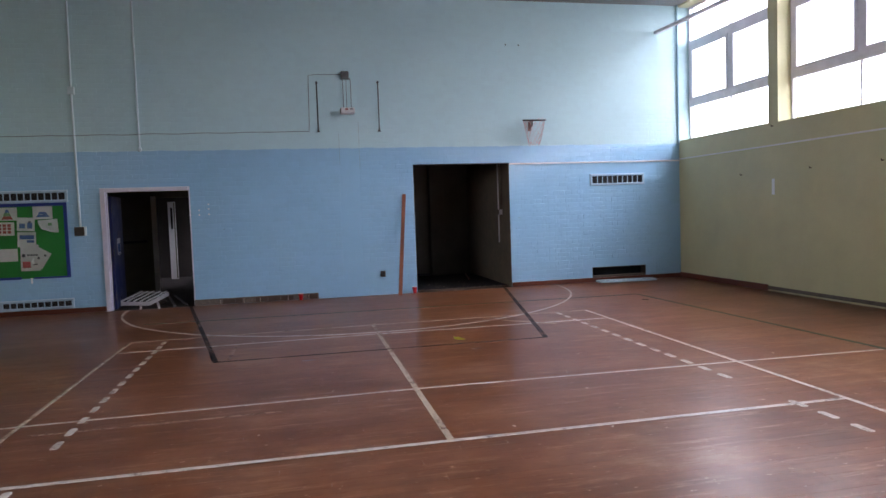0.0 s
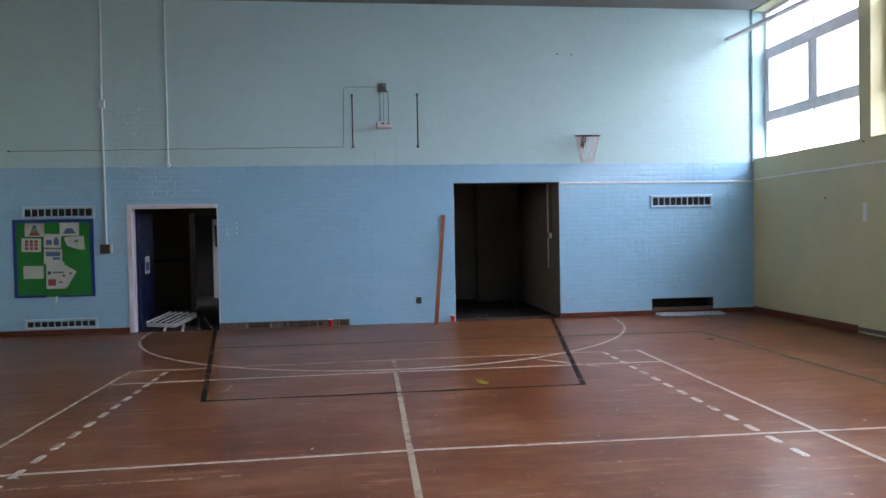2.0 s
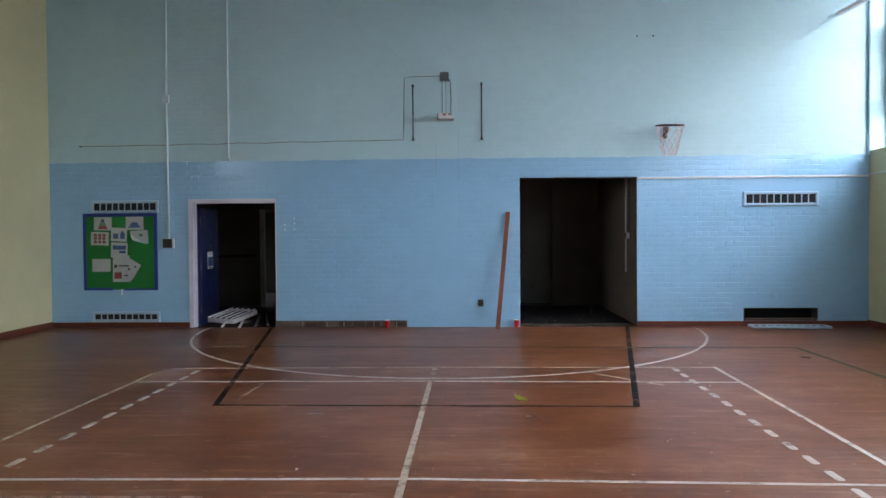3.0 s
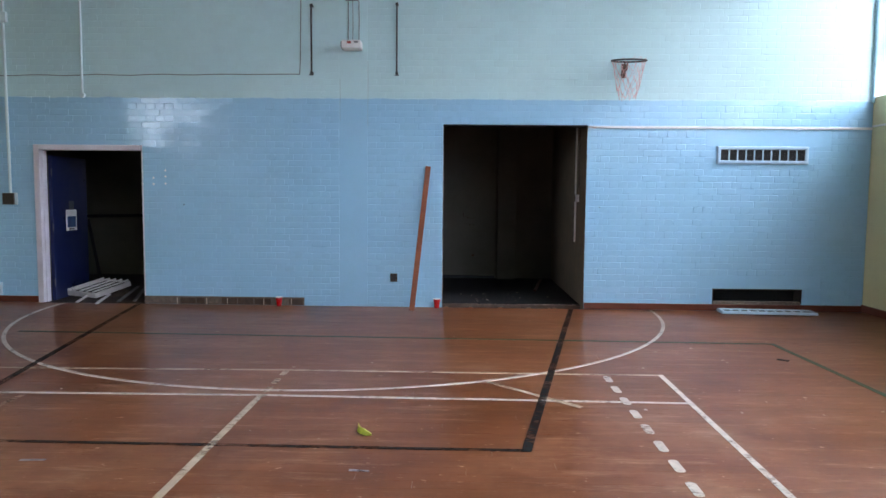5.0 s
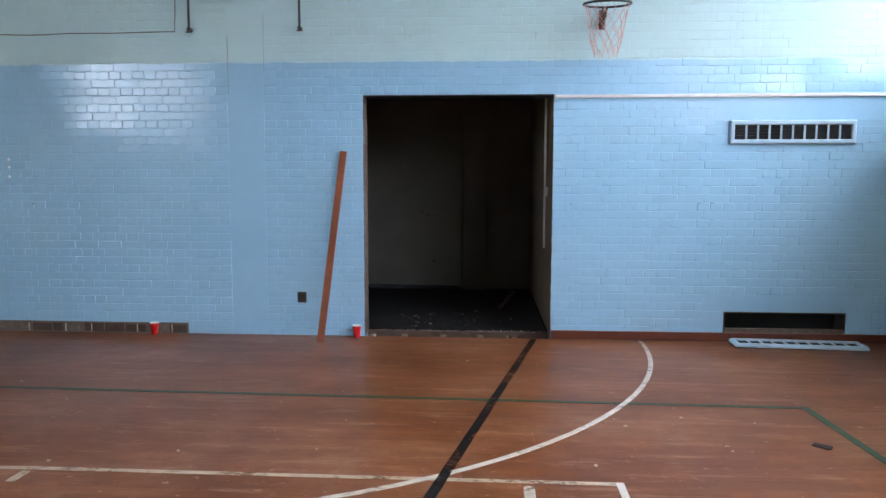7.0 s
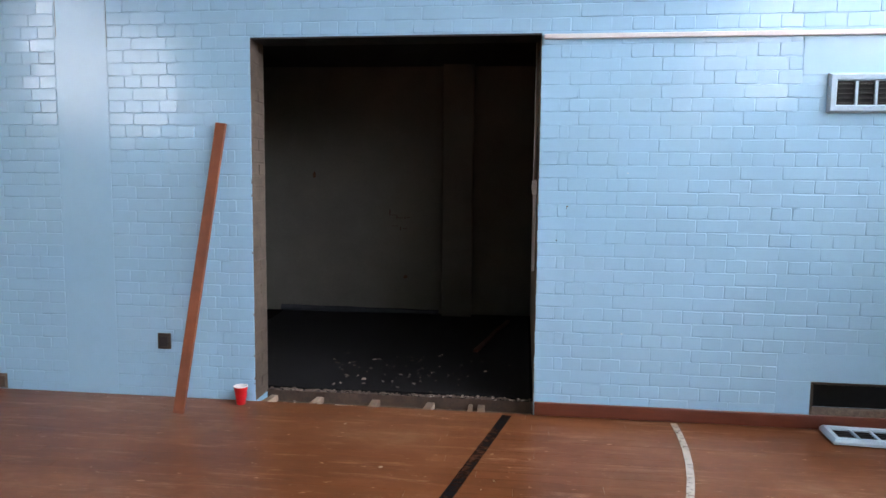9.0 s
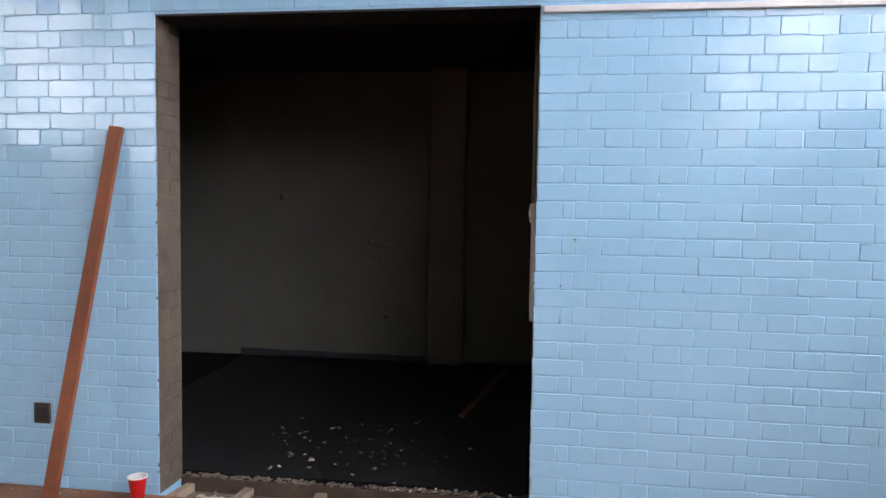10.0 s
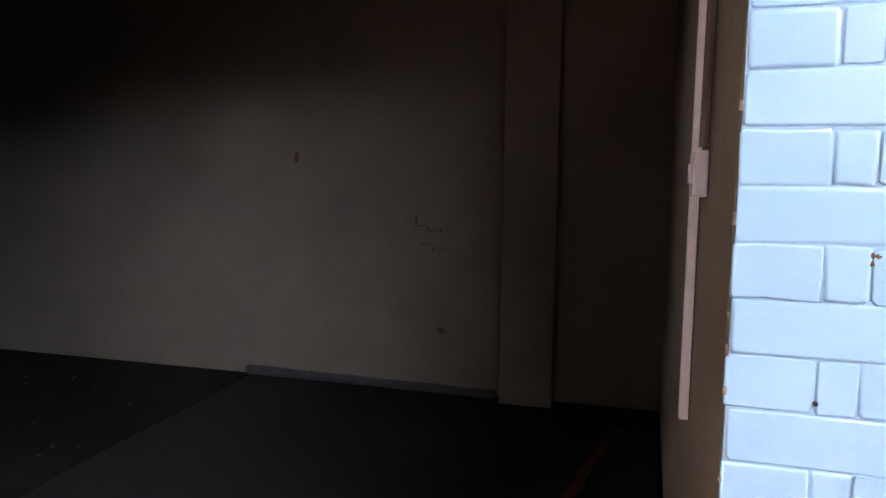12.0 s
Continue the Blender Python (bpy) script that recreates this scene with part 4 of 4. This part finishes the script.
part("head", box(DOOR[0] + 0.079 - cx, DOOR[1] - 0.023 - cx, -0.026, 0.14, DOOR[2] - 0.07, DOOR[2] - 0.001, 0.005), M_FRAME, fr)
leaf = part("leaf", box(0.0, 0.97, -0.022, 0.022, 0.008, 1.975, 0.003), M_DOOR, fr, "navy blue door leaf standing open")
leaf.matrix_world = pose(-3.262, 12.40, 0, 0, 0, 93.8)
leaf.parent = fr
leaf.matrix_parent_inverse = Matrix.Translation(fr.location).inverted()
for z in (0.25, 1.0, 1.75):
    part("hinge", tube([(-0.008, -0.026, z - 0.05), (-0.008, -0.026, z + 0.05)], 0.008, 8), M_GREYMETAL, leaf)
poster = part("poster", box(0.34, 0.64, -0.0245, -0.0215, 0.94, 1.235, 0.001), M_PAPER, leaf, "white notice with a blue picture")
part("poster_print", box(0.37, 0.61, -0.0265, -0.0248, 0.985, 1.14, 0.001), M_INKB, poster)
part("poster_print", box(0.42, 0.56, -0.0265, -0.0248, 0.953, 0.968, 0.001), M_INKK, poster)
part("poster", box(0.43, 0.57, -0.0245, -0.0215, 1.24, 1.36, 0.001), M_GREYMETAL, leaf, "small grey notice")

# slatted metal grille and bars dumped inside the doorway
gr = empty("fallen_grille", -2.89, 12.84, 0.15, "white slatted metal grille dumped on the passage floor", "grille")
gr.matrix_world = pose(-2.89, 12.85, 0.165, 0, -10.8, 65)
part("frame", box(-0.29, 0.29, -0.31, -0.29, -0.085, -0.012, 0.004), M_WHITE, gr)
part("frame", box(-0.29, 0.29, 0.29, 0.31, -0.085, -0.012, 0.004), M_WHITE, gr)
part("frame", box(-0.29, -0.272, -0.289, 0.289, -0.085, -0.012, 0.004), M_WHITE, gr)
part("frame", box(0.272, 0.29, -0.289, 0.289, -0.085, -0.012, 0.004), M_WHITE, gr)
for k in range(5):
    y = -0.262 + k * 0.131
    part("slat", box(-0.285, 0.285, -0.026, 0.026, -0.011, 0.012, 0.006, None, pose(0, y, 0.0, -14, 0, 0)), M_FILLER, gr, "bright white slat")
# black sheet close below the slats paints in the shade between them
part("backing", box(-0.271, 0.271, -0.289, 0.289, -0.06, -0.034), M_VENTDARK, gr, "black sheet standing for the shaded gaps")
for k, (x, y, l, a, tilt) in enumerate(((-2.86, 12.40, 0.50, 102, -3), (-2.56, 12.36, 0.62, 103, -3), (-2.40, 12.75, 1.2, 104, -2), (-2.27, 12.85, 1.3, 108, -2))):
    tagged(finish("loose_bar", box(-l / 2, l / 2, -0.02, 0.02, -0.006, 0.012, 0.003), M_WHITE if k < 2 else M_GREYMETAL, None, "", pose(x, y, 0.02 + l * 0.03, 0, tilt, a)), "loose metal bar lying in the doorway", "bar", "loose bars")
tagged(finish("rubble_heap", lathe([(0.28, 0.0), (0.25, 0.05), (0.17, 0.085), (0.0, 0.10)], 14, None, pose(-2.80, 13.0, 0.001, 0, 0, 0)), M_RUBBLE), "low heap of dark rubble on the passage floor", "rubble")
tagged(finish("handrail", tube([(-5.6, 15.44, 1.03), (-3.3, 15.44, 1.09)], 0.03, 10), M_BLACK), "dark handrail along the passage wall", "handrail")
tagged(finish("leaning_pole", tube([(-4.10, 15.15, 0.0), (-4.42, 15.40, 1.0)], 0.03, 8), M_BLACK), "dark pole leaning on the passage wall", "pole")
pf = tagged(new("door_2"), "white painted frame of the far doorway", "door frame", kind="structure")
part("jamb", box(-3.20, -3.10, 15.46, 15.52, 0.001, 2.06, 0.004), M_WHITE, pf)
part("jamb", box(-2.33, -2.25, 15.46, 15.52, 0.001, 2.06, 0.004), M_CORR, pf)
fd = tagged(finish("far_door", box(-3.35, -3.17, 18.30, 18.34, 0.001, 2.0, 0.004), M_WHITE), "pale door standing open in the far room", "door")
part("glass_slot", box(-3.29, -3.24, 18.294, 18.301, 1.3, 1.85, 0.002), M_VENTDARK, fd, "dark narrow glass slot")
part("edge_strip", box(-3.21, -3.18, 18.292, 18.301, 0.02, 1.98, 0.002), M_CORR, fd, "darker edge strip")

# ---- store opening and store room ----
# bare bricks of the left reveal
zc = 0.0594 - 0.0812
k = 0
rnd = random.Random(11)
while zc < OPEN[2] - 0.02:
    z0, z1 = max(0.0, zc) + 0.005, min(zc + 0.0812, OPEN[2]) - 0.004
    ys = [NY + 0.010, NY + 0.118, NY + 0.226] if k % 2 else [NY + 0.008, NY + 0.226]
    for a, b in zip(ys, ys[1:]):
        out = rnd.uniform(0.003, 0.008)
        if z1 - z0 > 0.02:
            part("brick", box(OPEN[0] - 0.03, OPEN[0] + out, a + 0.004, b - 0.004, z0, z1, 0.004), M_BARE, wall_north)
    zc += 0.0812
    k += 1
part("reveal_mortar", box(OPEN[0] - 0.02, OPEN[0] + 0.0025, NY + 0.01, NY + 0.228, 0.0, OPEN[2] - 0.002), M_BARE, wall_north)
# black colour stands in for the shade under the opening's head
part("lintel", box(OPEN[0] + 0.012, OPEN[1] - 0.002, NY + 0.004, BACK - 0.002, OPEN[2] - 0.012, OPEN[2] + 0.03, 0.003), M_BLACK, wall_north, "lintel underside, blackened for shade")
part("reveal_plaster", box(OPEN[1] - 0.004, OPEN[1] + 0.02, NY + 0.012, BACK + 0.01, -0.02, OPEN[2] - 0.014, 0.003), M_JAMB, wall_north, "stained plaster reveal")

# joists and rubble in the gap in the floor
for x, w in ((2.43, 0.055), (2.84, 0.06), (3.215, 0.055), (3.575, 0.05), (3.50, 0.03), (2.09, 0.05)):
    tagged(finish("floor_joist", box(-w / 2, w / 2, -0.14, 0.14, -0.125, -0.022, 0.006, None, pose(0, 0, 0, 0, 0, rnd.uniform(-9, 3))), M_TIMBER, None, "", pose(x, 12.36, 0, 0, 0, 0)), "old timber joist bared in the floor gap", "joist", "floor joists")
tagged(finish("gap_bed", box(2.052, 3.914, 12.25, 12.46, -0.129, -0.064, 0.004), M_RUBBLE), "brown dusty rubble bed in the floor gap", "rubble", kind="structure")
crumbs("gap_rubble", 200, (2.07, 3.9, 12.26, 12.46), (0.01, 0.035), M_RUBBLE, "rubble and dust in the floor gap", -0.065, 6)
part("slab_edge", box(2.055, 3.915, 12.4605, 12.4715, -0.12, 0.0135, 0.003), M_OLDBRICK, store_floor, "crumbling brown slab edge")
crumbs("gap_rubble", 90, (2.15, 2.95, 12.27, 12.42), (0.015, 0.06), M_CRUMB, "white dust and plaster in the floor gap", -0.066, 7)
for x, w in ((2.30, 0.11), (2.64, 0.15)):
    heap = lathe([(w, 0.0), (w * 0.8, 0.012), (w * 0.4, 0.02), (0.0, 0.022)], 14, None, pose(0, 0, 0, 0, 0, 0))
    rh = random.Random(int(x * 100))
    for v in heap.verts:
        v.co.x *= rh.uniform(0.85, 1.1)
        v.co.y = max(-0.07, min(0.07, v.co.y * rh.uniform(0.5, 0.75)))
        v.co.z *= rh.uniform(0.7, 1.2)
    tagged(finish("plaster_heap", heap, M_FILLER, None, "", pose(x, 12.335, -0.065, 0, 0, 0)), "spilled white plaster dust between the joists", "plaster", "plaster heaps")
crumbs("slab_edge_grit", 420, (2.05, 3.9, 12.47, 12.52), (0.005, 0.034), M_BARE, "crumbled edge of the store room slab", 0.012, 9)
crumbs("slab_edge_grit", 40, (3.2, 3.9, 12.46, 12.53), (0.006, 0.026), M_CRUMB, "pale crumbs on the slab edge", 0.014, 10)
crumbs("store_crumbs", 110, (2.1, 3.8, 12.53, 14.2), (0.006, 0.028), M_RUBBLE, "grey chips scattered on the store room floor", 0.026, 12, (2.75, 12.95, 0.5, 0.35))
crumbs("store_crumbs", 18, (2.1, 3.8, 12.53, 13.9), (0.010, 0.034), M_CRUMB, "pale paint flakes scattered on the store room floor", 0.026, 15, (2.7, 12.95, 0.42, 0.3))
crumbs("store_crumbs", 40, (-1, 1.0, 13.0, 15.0), (0.008, 0.03), M_RUBBLE, "grey chips scattered on the store room floor", 0.012, 13)

# carpet sheet with its rolled edge along the back wall
bm = bmesh.new()
quad = [(1.12, 15.36), (3.9, 15.44), (3.9, 12.54), (1.24, 12.54)]
n = 10
vs = {}
for i in range(n + 1):
    for j in range(n + 1):
        u, v = i / n, j / n
        a = Vector(quad[0]).lerp(Vector(quad[1]), u)
        b = Vector(quad[3]).lerp(Vector(quad[2]), u)
        p = a.lerp(b, v)
        vs[i, j] = bm.verts.new((p.x + 0.02 * math.sin(9 * v) * (i == 0), p.y + 0.02 * math.sin(11 * u) * (j == n), 0.018 + 0.004 * math.sin(5 * u + 7 * v)))
for i in range(n):
    for j in range(n):
        bm.faces.new((vs[i, j], vs[i, j + 1], vs[i + 1, j + 1], vs[i + 1, j]))
bmesh.ops.solidify(bm, geom=bm.faces[:], thickness=0.006)
tagged(finish("carpet_sheet", bm, M_CARPET), "dark grey carpet sheet laid in the store room", "carpet")
roll = tube([(1.10 + 0.2 * k, 15.345 + 0.0069 * k, 0.052 - 0.0025 * k + 0.003 * math.sin(k * 2.1)) for k in range(10)], 0.034, 12)
tagged(finish("carpet_roll", roll, M_ROLL), "rolled blue-grey carpet edge along the wall", "carpet roll")
for x0, y0, x1, y1 in ((3.44, 13.72, 3.555, 14.32), (3.545, 14.34, 3.69, 15.05)):
    a = math.degrees(math.atan2(y1 - y0, x1 - x0))
    l = math.hypot(x1 - x0, y1 - y0)
    tagged(finish("floor_batten", box(0, l, -0.02, 0.02, 0.022, 0.05, 0.003), M_SKIRT, None, "", pose(x0, y0, 0, 0, 0, a)), "red-brown wooden batten lying on the store floor", "batten", "store battens")

# conduit and switch on the store room's east wall
ex = SX1 - 0.004
tagged(finish("store_trunking", box(ex - 0.022, ex + 0.001, 12.955, 12.985, 0.845, 1.41, 0.003), M_WHITE), "white plastic trunking below a switch", "trunking")
tagged(finish("store_trunking", box(ex - 0.022, ex + 0.001, 12.955, 12.985, 1.51, SZ, 0.003), M_WHITE), "white plastic trunking above a switch", "trunking")
tagged(finish("store_pipe", tube([(ex - 0.012, 12.725, 1.515), (ex - 0.010, 12.73, 1.8), (ex - 0.010, 12.735, SZ)], 0.010, 8), M_BARE), "brown stained conduit on the store wall", "conduit")
ss = empty("store_switch", ex, 12.80, 1.46, "cream plastic light switch box on the store wall", "switch")
part("body", box(-0.030, 0.001, -0.062, 0.062, -0.05, 0.05, 0.005), M_WHITE, ss)
part("rocker", box(-0.036, -0.029, -0.02, 0.02, -0.022, 0.022, 0.002), M_WHITE, ss)

# stains and faded marks on the store room's back wall
def stain(x, z, w, h, seed):
    r = random.Random(seed)
    bm = bmesh.new()
    ring = [bm.verts.new((x + w * math.cos(a * math.tau / 12) * r.uniform(0.6, 1.1), -0.002, z + h * math.sin(a * math.tau / 12) * r.uniform(0.6, 1.1))) for a in range(12)]
    c = bm.verts.new((x, -0.005, z))
    for a in range(12):
        bm.faces.new((ring[a], ring[(a + 1) % 12], c))
    tagged(finish("wall_stain", bm, M_SPOT, None, "", BACKWALL), "small brown stain on the store wall", "stain", "wall stains")


stain(2.70, 1.56, 0.02, 0.045, 1)
stain(3.74, 0.425, 0.028, 0.024, 2)
for x, z, w, h in ((3.56, 1.15, 0.005, 0.07), (3.60, 1.12, 0.03, 0.005), (3.64, 1.10, 0.005, 0.03), (3.68, 1.09, 0.028, 0.005), (3.73, 1.09, 0.004, 0.025), (3.77, 1.095, 0.02, 0.004), (3.62, 1.0, 0.04, 0.004), (3.68, 0.97, 0.004, 0.035), (3.73, 0.97, 0.025, 0.004)):
    tagged(finish("scribble_mark", box(x - w, x + w, -0.003, 0.001, z - h / 2, z + h / 2), M_SCRIB, None, "", BACKWALL), "faded red scribble stroke on the store wall", "scribble", "wall scribble")

# ---- exposed masonry where the skirting is missing ----
x = -1.94
k = 0
while x < 0.19:
    w = min(rnd.choice((0.22, 0.235, 0.12, 0.24)), 0.2 - x)
    if w > 0.03:
        part("brick", box(x + 0.004, x + w - 0.004, NY - 0.001 + rnd.uniform(0, 0.004), CORE + 0.01, 0.004, 0.092 + rnd.uniform(-0.004, 0.008), 0.006), M_OLDBRICK, wall_north, "bare brown brick")
    x += w
for x in (-1.50, -1.10, -0.82, -0.33, 0.04):
    part("mortar_joint", box(x - 0.005, x + 0.005, NY - 0.0045, CORE + 0.002, 0.004, 0.085, 0.002), M_CRUMB, wall_north, "pale mortar joint")
part("mortar_bed", box(-1.94, 0.215, NY + 0.0025, CORE + 0.002, 0.0, 0.108), M_RUBBLE, wall_north, "crumbling mortar")

# ---- bricks of the north wall ----
COURSE, BASE, STRETCH, HALF = 0.0812, 0.0594, 0.243, 0.1215
JOINT = 0.006
blocked = [(DOOR[0] - 0.002, DOOR[1] + 0.002, -1, DOOR[2] + 0.002), (OPEN[0], OPEN[1], -1, OPEN[2]), (HOLE[0], HOLE[1], HOLE[2], HOLE[3]), (-1.94, 0.215, -1, 0.11)] + SMOOTH


def free(z0, z1):
    """Runs of wall in a course that no opening or plaster takes."""
    runs = [(LX, RX + 0.24 if z0 > 2.8 else RX)]
    for a, b, c, d in blocked:
        if c < z1 - 0.012 and d > z0 + 0.012:
            nxt = []
            for p, q in runs:
                if b <= p or a >= q:
                    nxt.append((p, q))
                else:
                    if a > p:
                        nxt.append((p, a))
                    if b < q:
                        nxt.append((b, q))
            runs = nxt
    return runs


def brick_verts(x0, x1, z0, z1, rnd):
    """Front of one painted brick: rounded corners, uneven arrises softened by paint, face a few millimetres proud of the joints."""
    high = z0 > 2.7
    k = 0.4 if high else 1.0
    tx, tz = rnd.uniform(-0.0010, 0.0010) * k, rnd.uniform(-0.0007, 0.0007) * k
    lift = rnd.uniform(-0.0008, 0.0008) * k
    xm, zm = (x0 + x1) / 2 + rnd.uniform(-0.02, 0.02), (z0 + z1) / 2
    r = rnd.uniform(0.003, 0.007)
    r = min(r, (z1 - z0) * 0.3, (x1 - x0) * 0.3)
    soft = rnd.uniform(0.6, 1.5)
    k *= rnd.choice((rnd.uniform(0.35, 0.7), rnd.uniform(0.7, 1.1)))
    jit = [(rnd.uniform(-0.0018, 0.0018), rnd.uniform(-0.0022, 0.0022)) for _ in range(10)]
    rings = ((0.0, NY + 0.0014 if high else NY + 0.0040 * min(k, 0.9), 0.6), (0.0011, NY + 0.0021 * k, 1.0), (0.0021 * soft, NY + 0.0006 * k, 1.0), (0.0048 * soft, NY, 1.0))
    v = []
    for n_, (d, y, share) in enumerate(rings):
        a, b, c, e = x0 + d, x1 - d, z0 + d, z1 - d
        q = max(0.0015, r - d * 0.4)
        out = ((a + q, c), (xm, c), (b - q, c), (b, c + q), (b, e - q), (b - q, e), (xm, e), (a + q, e), (a, e - q), (a, c + q))
        for (px, pz), (jx, jz) in zip(out, jit):
            tilt = (tx * (px - xm) / (x1 - x0) + tz * (pz - zm) / (z1 - z0)) * 2
            v.append((px + jx * share, y + (lift + tilt if n_ > 1 else 0.0), pz + jz * share))
    return v


BF = [(m * 10 + i, m * 10 + (i + 1) % 10, m * 10 + 10 + (i + 1) % 10, m * 10 + 10 + i) for m in range(3) for i in range(10)] + [tuple(range(30, 40))]
SOFT = [True] * 30 + [False]                 # rounded arrises, flat faces
rnd = random.Random(21)
verts, faces, singles = [], [], []
k = -1
while BASE + k * COURSE < TOP:
    z0, z1 = max(0.0, BASE + k * COURSE), min(TOP, BASE + (k + 1) * COURSE)
    header = k % 2 == 1
    pitch, anchor = (HALF, 4.094) if header else (STRETCH, 4.152)
    for p, q in free(z0, z1):
        cuts = [p, q]
        if z1 < OPEN[2] + 0.01 and abs(p - OPEN[1]) < 0.01 and header:
            cuts += [p + 0.117]
        if z1 < OPEN[2] + 0.01 and abs(q - OPEN[0]) < 0.01:
            cuts += [q - 0.108, q - 0.165] if header else [q - 0.224]
        lo = p + 0.17 if (abs(p - OPEN[1]) < 0.01 and header) else p
        hi = q - (0.165 if header else 0.224) if (z1 < OPEN[2] + 0.01 and abs(q - OPEN[0]) < 0.01) else q
        i = math.ceil((lo - 0.01 - anchor) / pitch)
        while anchor + i * pitch < hi + 0.001:
            x = anchor + i * pitch
            if x - p > 0.035 and hi - x > 0.035:
                cuts.append(x + rnd.uniform(-0.003, 0.003))
            i += 1
        if abs(p - OPEN[1]) < 0.01 and header and z1 < OPEN[2] + 0.01:
            cuts.append(4.094)
        cuts = sorted(set(round(c, 4) for c in cuts))
        cuts = [c for n_, c in enumerate(cuts) if n_ == 0 or c - cuts[n_ - 1] > 0.02]
        for a, b in zip(cuts, cuts[1:]):
            e0 = rnd.uniform(-0.004, 0.003) if abs(a - OPEN[1]) < 0.01 else rnd.choice((0.0002, 0.0004, rnd.uniform(0.0005, 0.0022)))
            e1 = rnd.uniform(-0.004, 0.003) if abs(b - OPEN[0]) < 0.01 else rnd.choice((0.0002, 0.0004, rnd.uniform(0.0005, 0.0022)))
            w = rnd.uniform(-0.0012, 0.0012)
            bv = brick_verts(a + e0, b - e1, z0 + rnd.uniform(0.0002, 0.0018) + w, z1 - rnd.uniform(0.0002, 0.0018) + w, rnd)
            near = (3.91 < a and b < 5.0 and 0.45 < z0 < 2.3) or (1.25 < a and b < 2.06 and 0.6 < z0 < 2.2)
            if near and len(singles) < 300:
                singles.append(bv)
            else:
                n0 = len(verts)
                verts += bv
                faces += [tuple(n0 + q_ for q_ in f) for f in BF]
    k += 1
me = bpy.data.meshes.new("brickwork")
me.from_pydata(verts, [], faces)
me.polygons.foreach_set("use_smooth", SOFT * (len(faces) // len(SOFT)))
me.materials.append(M_WALL)
rest = new("brickwork", me)
rest.parent = wall_north
tagged(rest, "painted bricks in alternating header and stretcher courses", kind="stuff")
for bv in singles:
    me = bpy.data.meshes.new("brick")
    me.from_pydata(bv, [], BF)
    me.polygons.foreach_set("use_smooth", SOFT)
    me.materials.append(M_WALL)
    ob = new("brick", me)
    ob.parent = wall_north

# ---- floorboards ----
BW, BL = 0.0905, 2.4


def board(l):
    c, h = 0.0005, 0.022
    v = [(0, 0, -h), (l, 0, -h), (l, BW - 0.0004, -h), (0, BW - 0.0004, -h), (0, 0, -c), (l, 0, -c), (l, BW - 0.0004, -c), (0, BW - 0.0004, -c),
         (c, c, 0), (l - c, c, 0), (l - c, BW - 0.0004 - c, 0), (c, BW - 0.0004 - c, 0)]
    return v


FB = [(0, 1, 5, 4), (1, 2, 6, 5), (2, 3, 7, 6), (3, 0, 4, 7), (4, 5, 9, 8), (5, 6, 10, 9), (6, 7, 11, 10), (7, 4, 8, 11), (8, 9, 10, 11)]
shared = bpy.data.meshes.new("floorboard")
shared.from_pydata(board(BL - 0.001), [], FB)
shared.materials.append(M_FLOOR)
verts, faces, count = [], [], 0
y = NY - 0.004 - BW
row = 0
rnd = random.Random(31)
while y > SY - BW:
    x = LX - rnd.uniform(0.0, BL)
    while x < RX:
        a, b = max(x, LX), min(x + BL, RX)
        dz = rnd.uniform(-0.0005, 0.0)
        if b - a > BL - 0.0001 and count < 290 and -0.9 < a and b < 6.6 and 2.0 < y < 12.0:
            ob = new("floorboard", shared)
            ob.location = (a, y, dz)
            ob.parent = floor
            count += 1
        elif b - a > 0.02:
            n0 = len(verts)
            verts += [(a + p[0], y + p[1], p[2] + dz) for p in board(b - a - 0.001)]
            faces += [tuple(n0 + q_ for q_ in f) for f in FB]
        x += BL
    y -= BW
    row += 1
me = bpy.data.meshes.new("floorboards")
me.from_pydata(verts, [], faces)
me.materials.append(M_FLOOR)
rest = new("floorboards", me)
rest.parent = floor
tagged(rest, "worn red-brown varnished floorboards", kind="stuff")
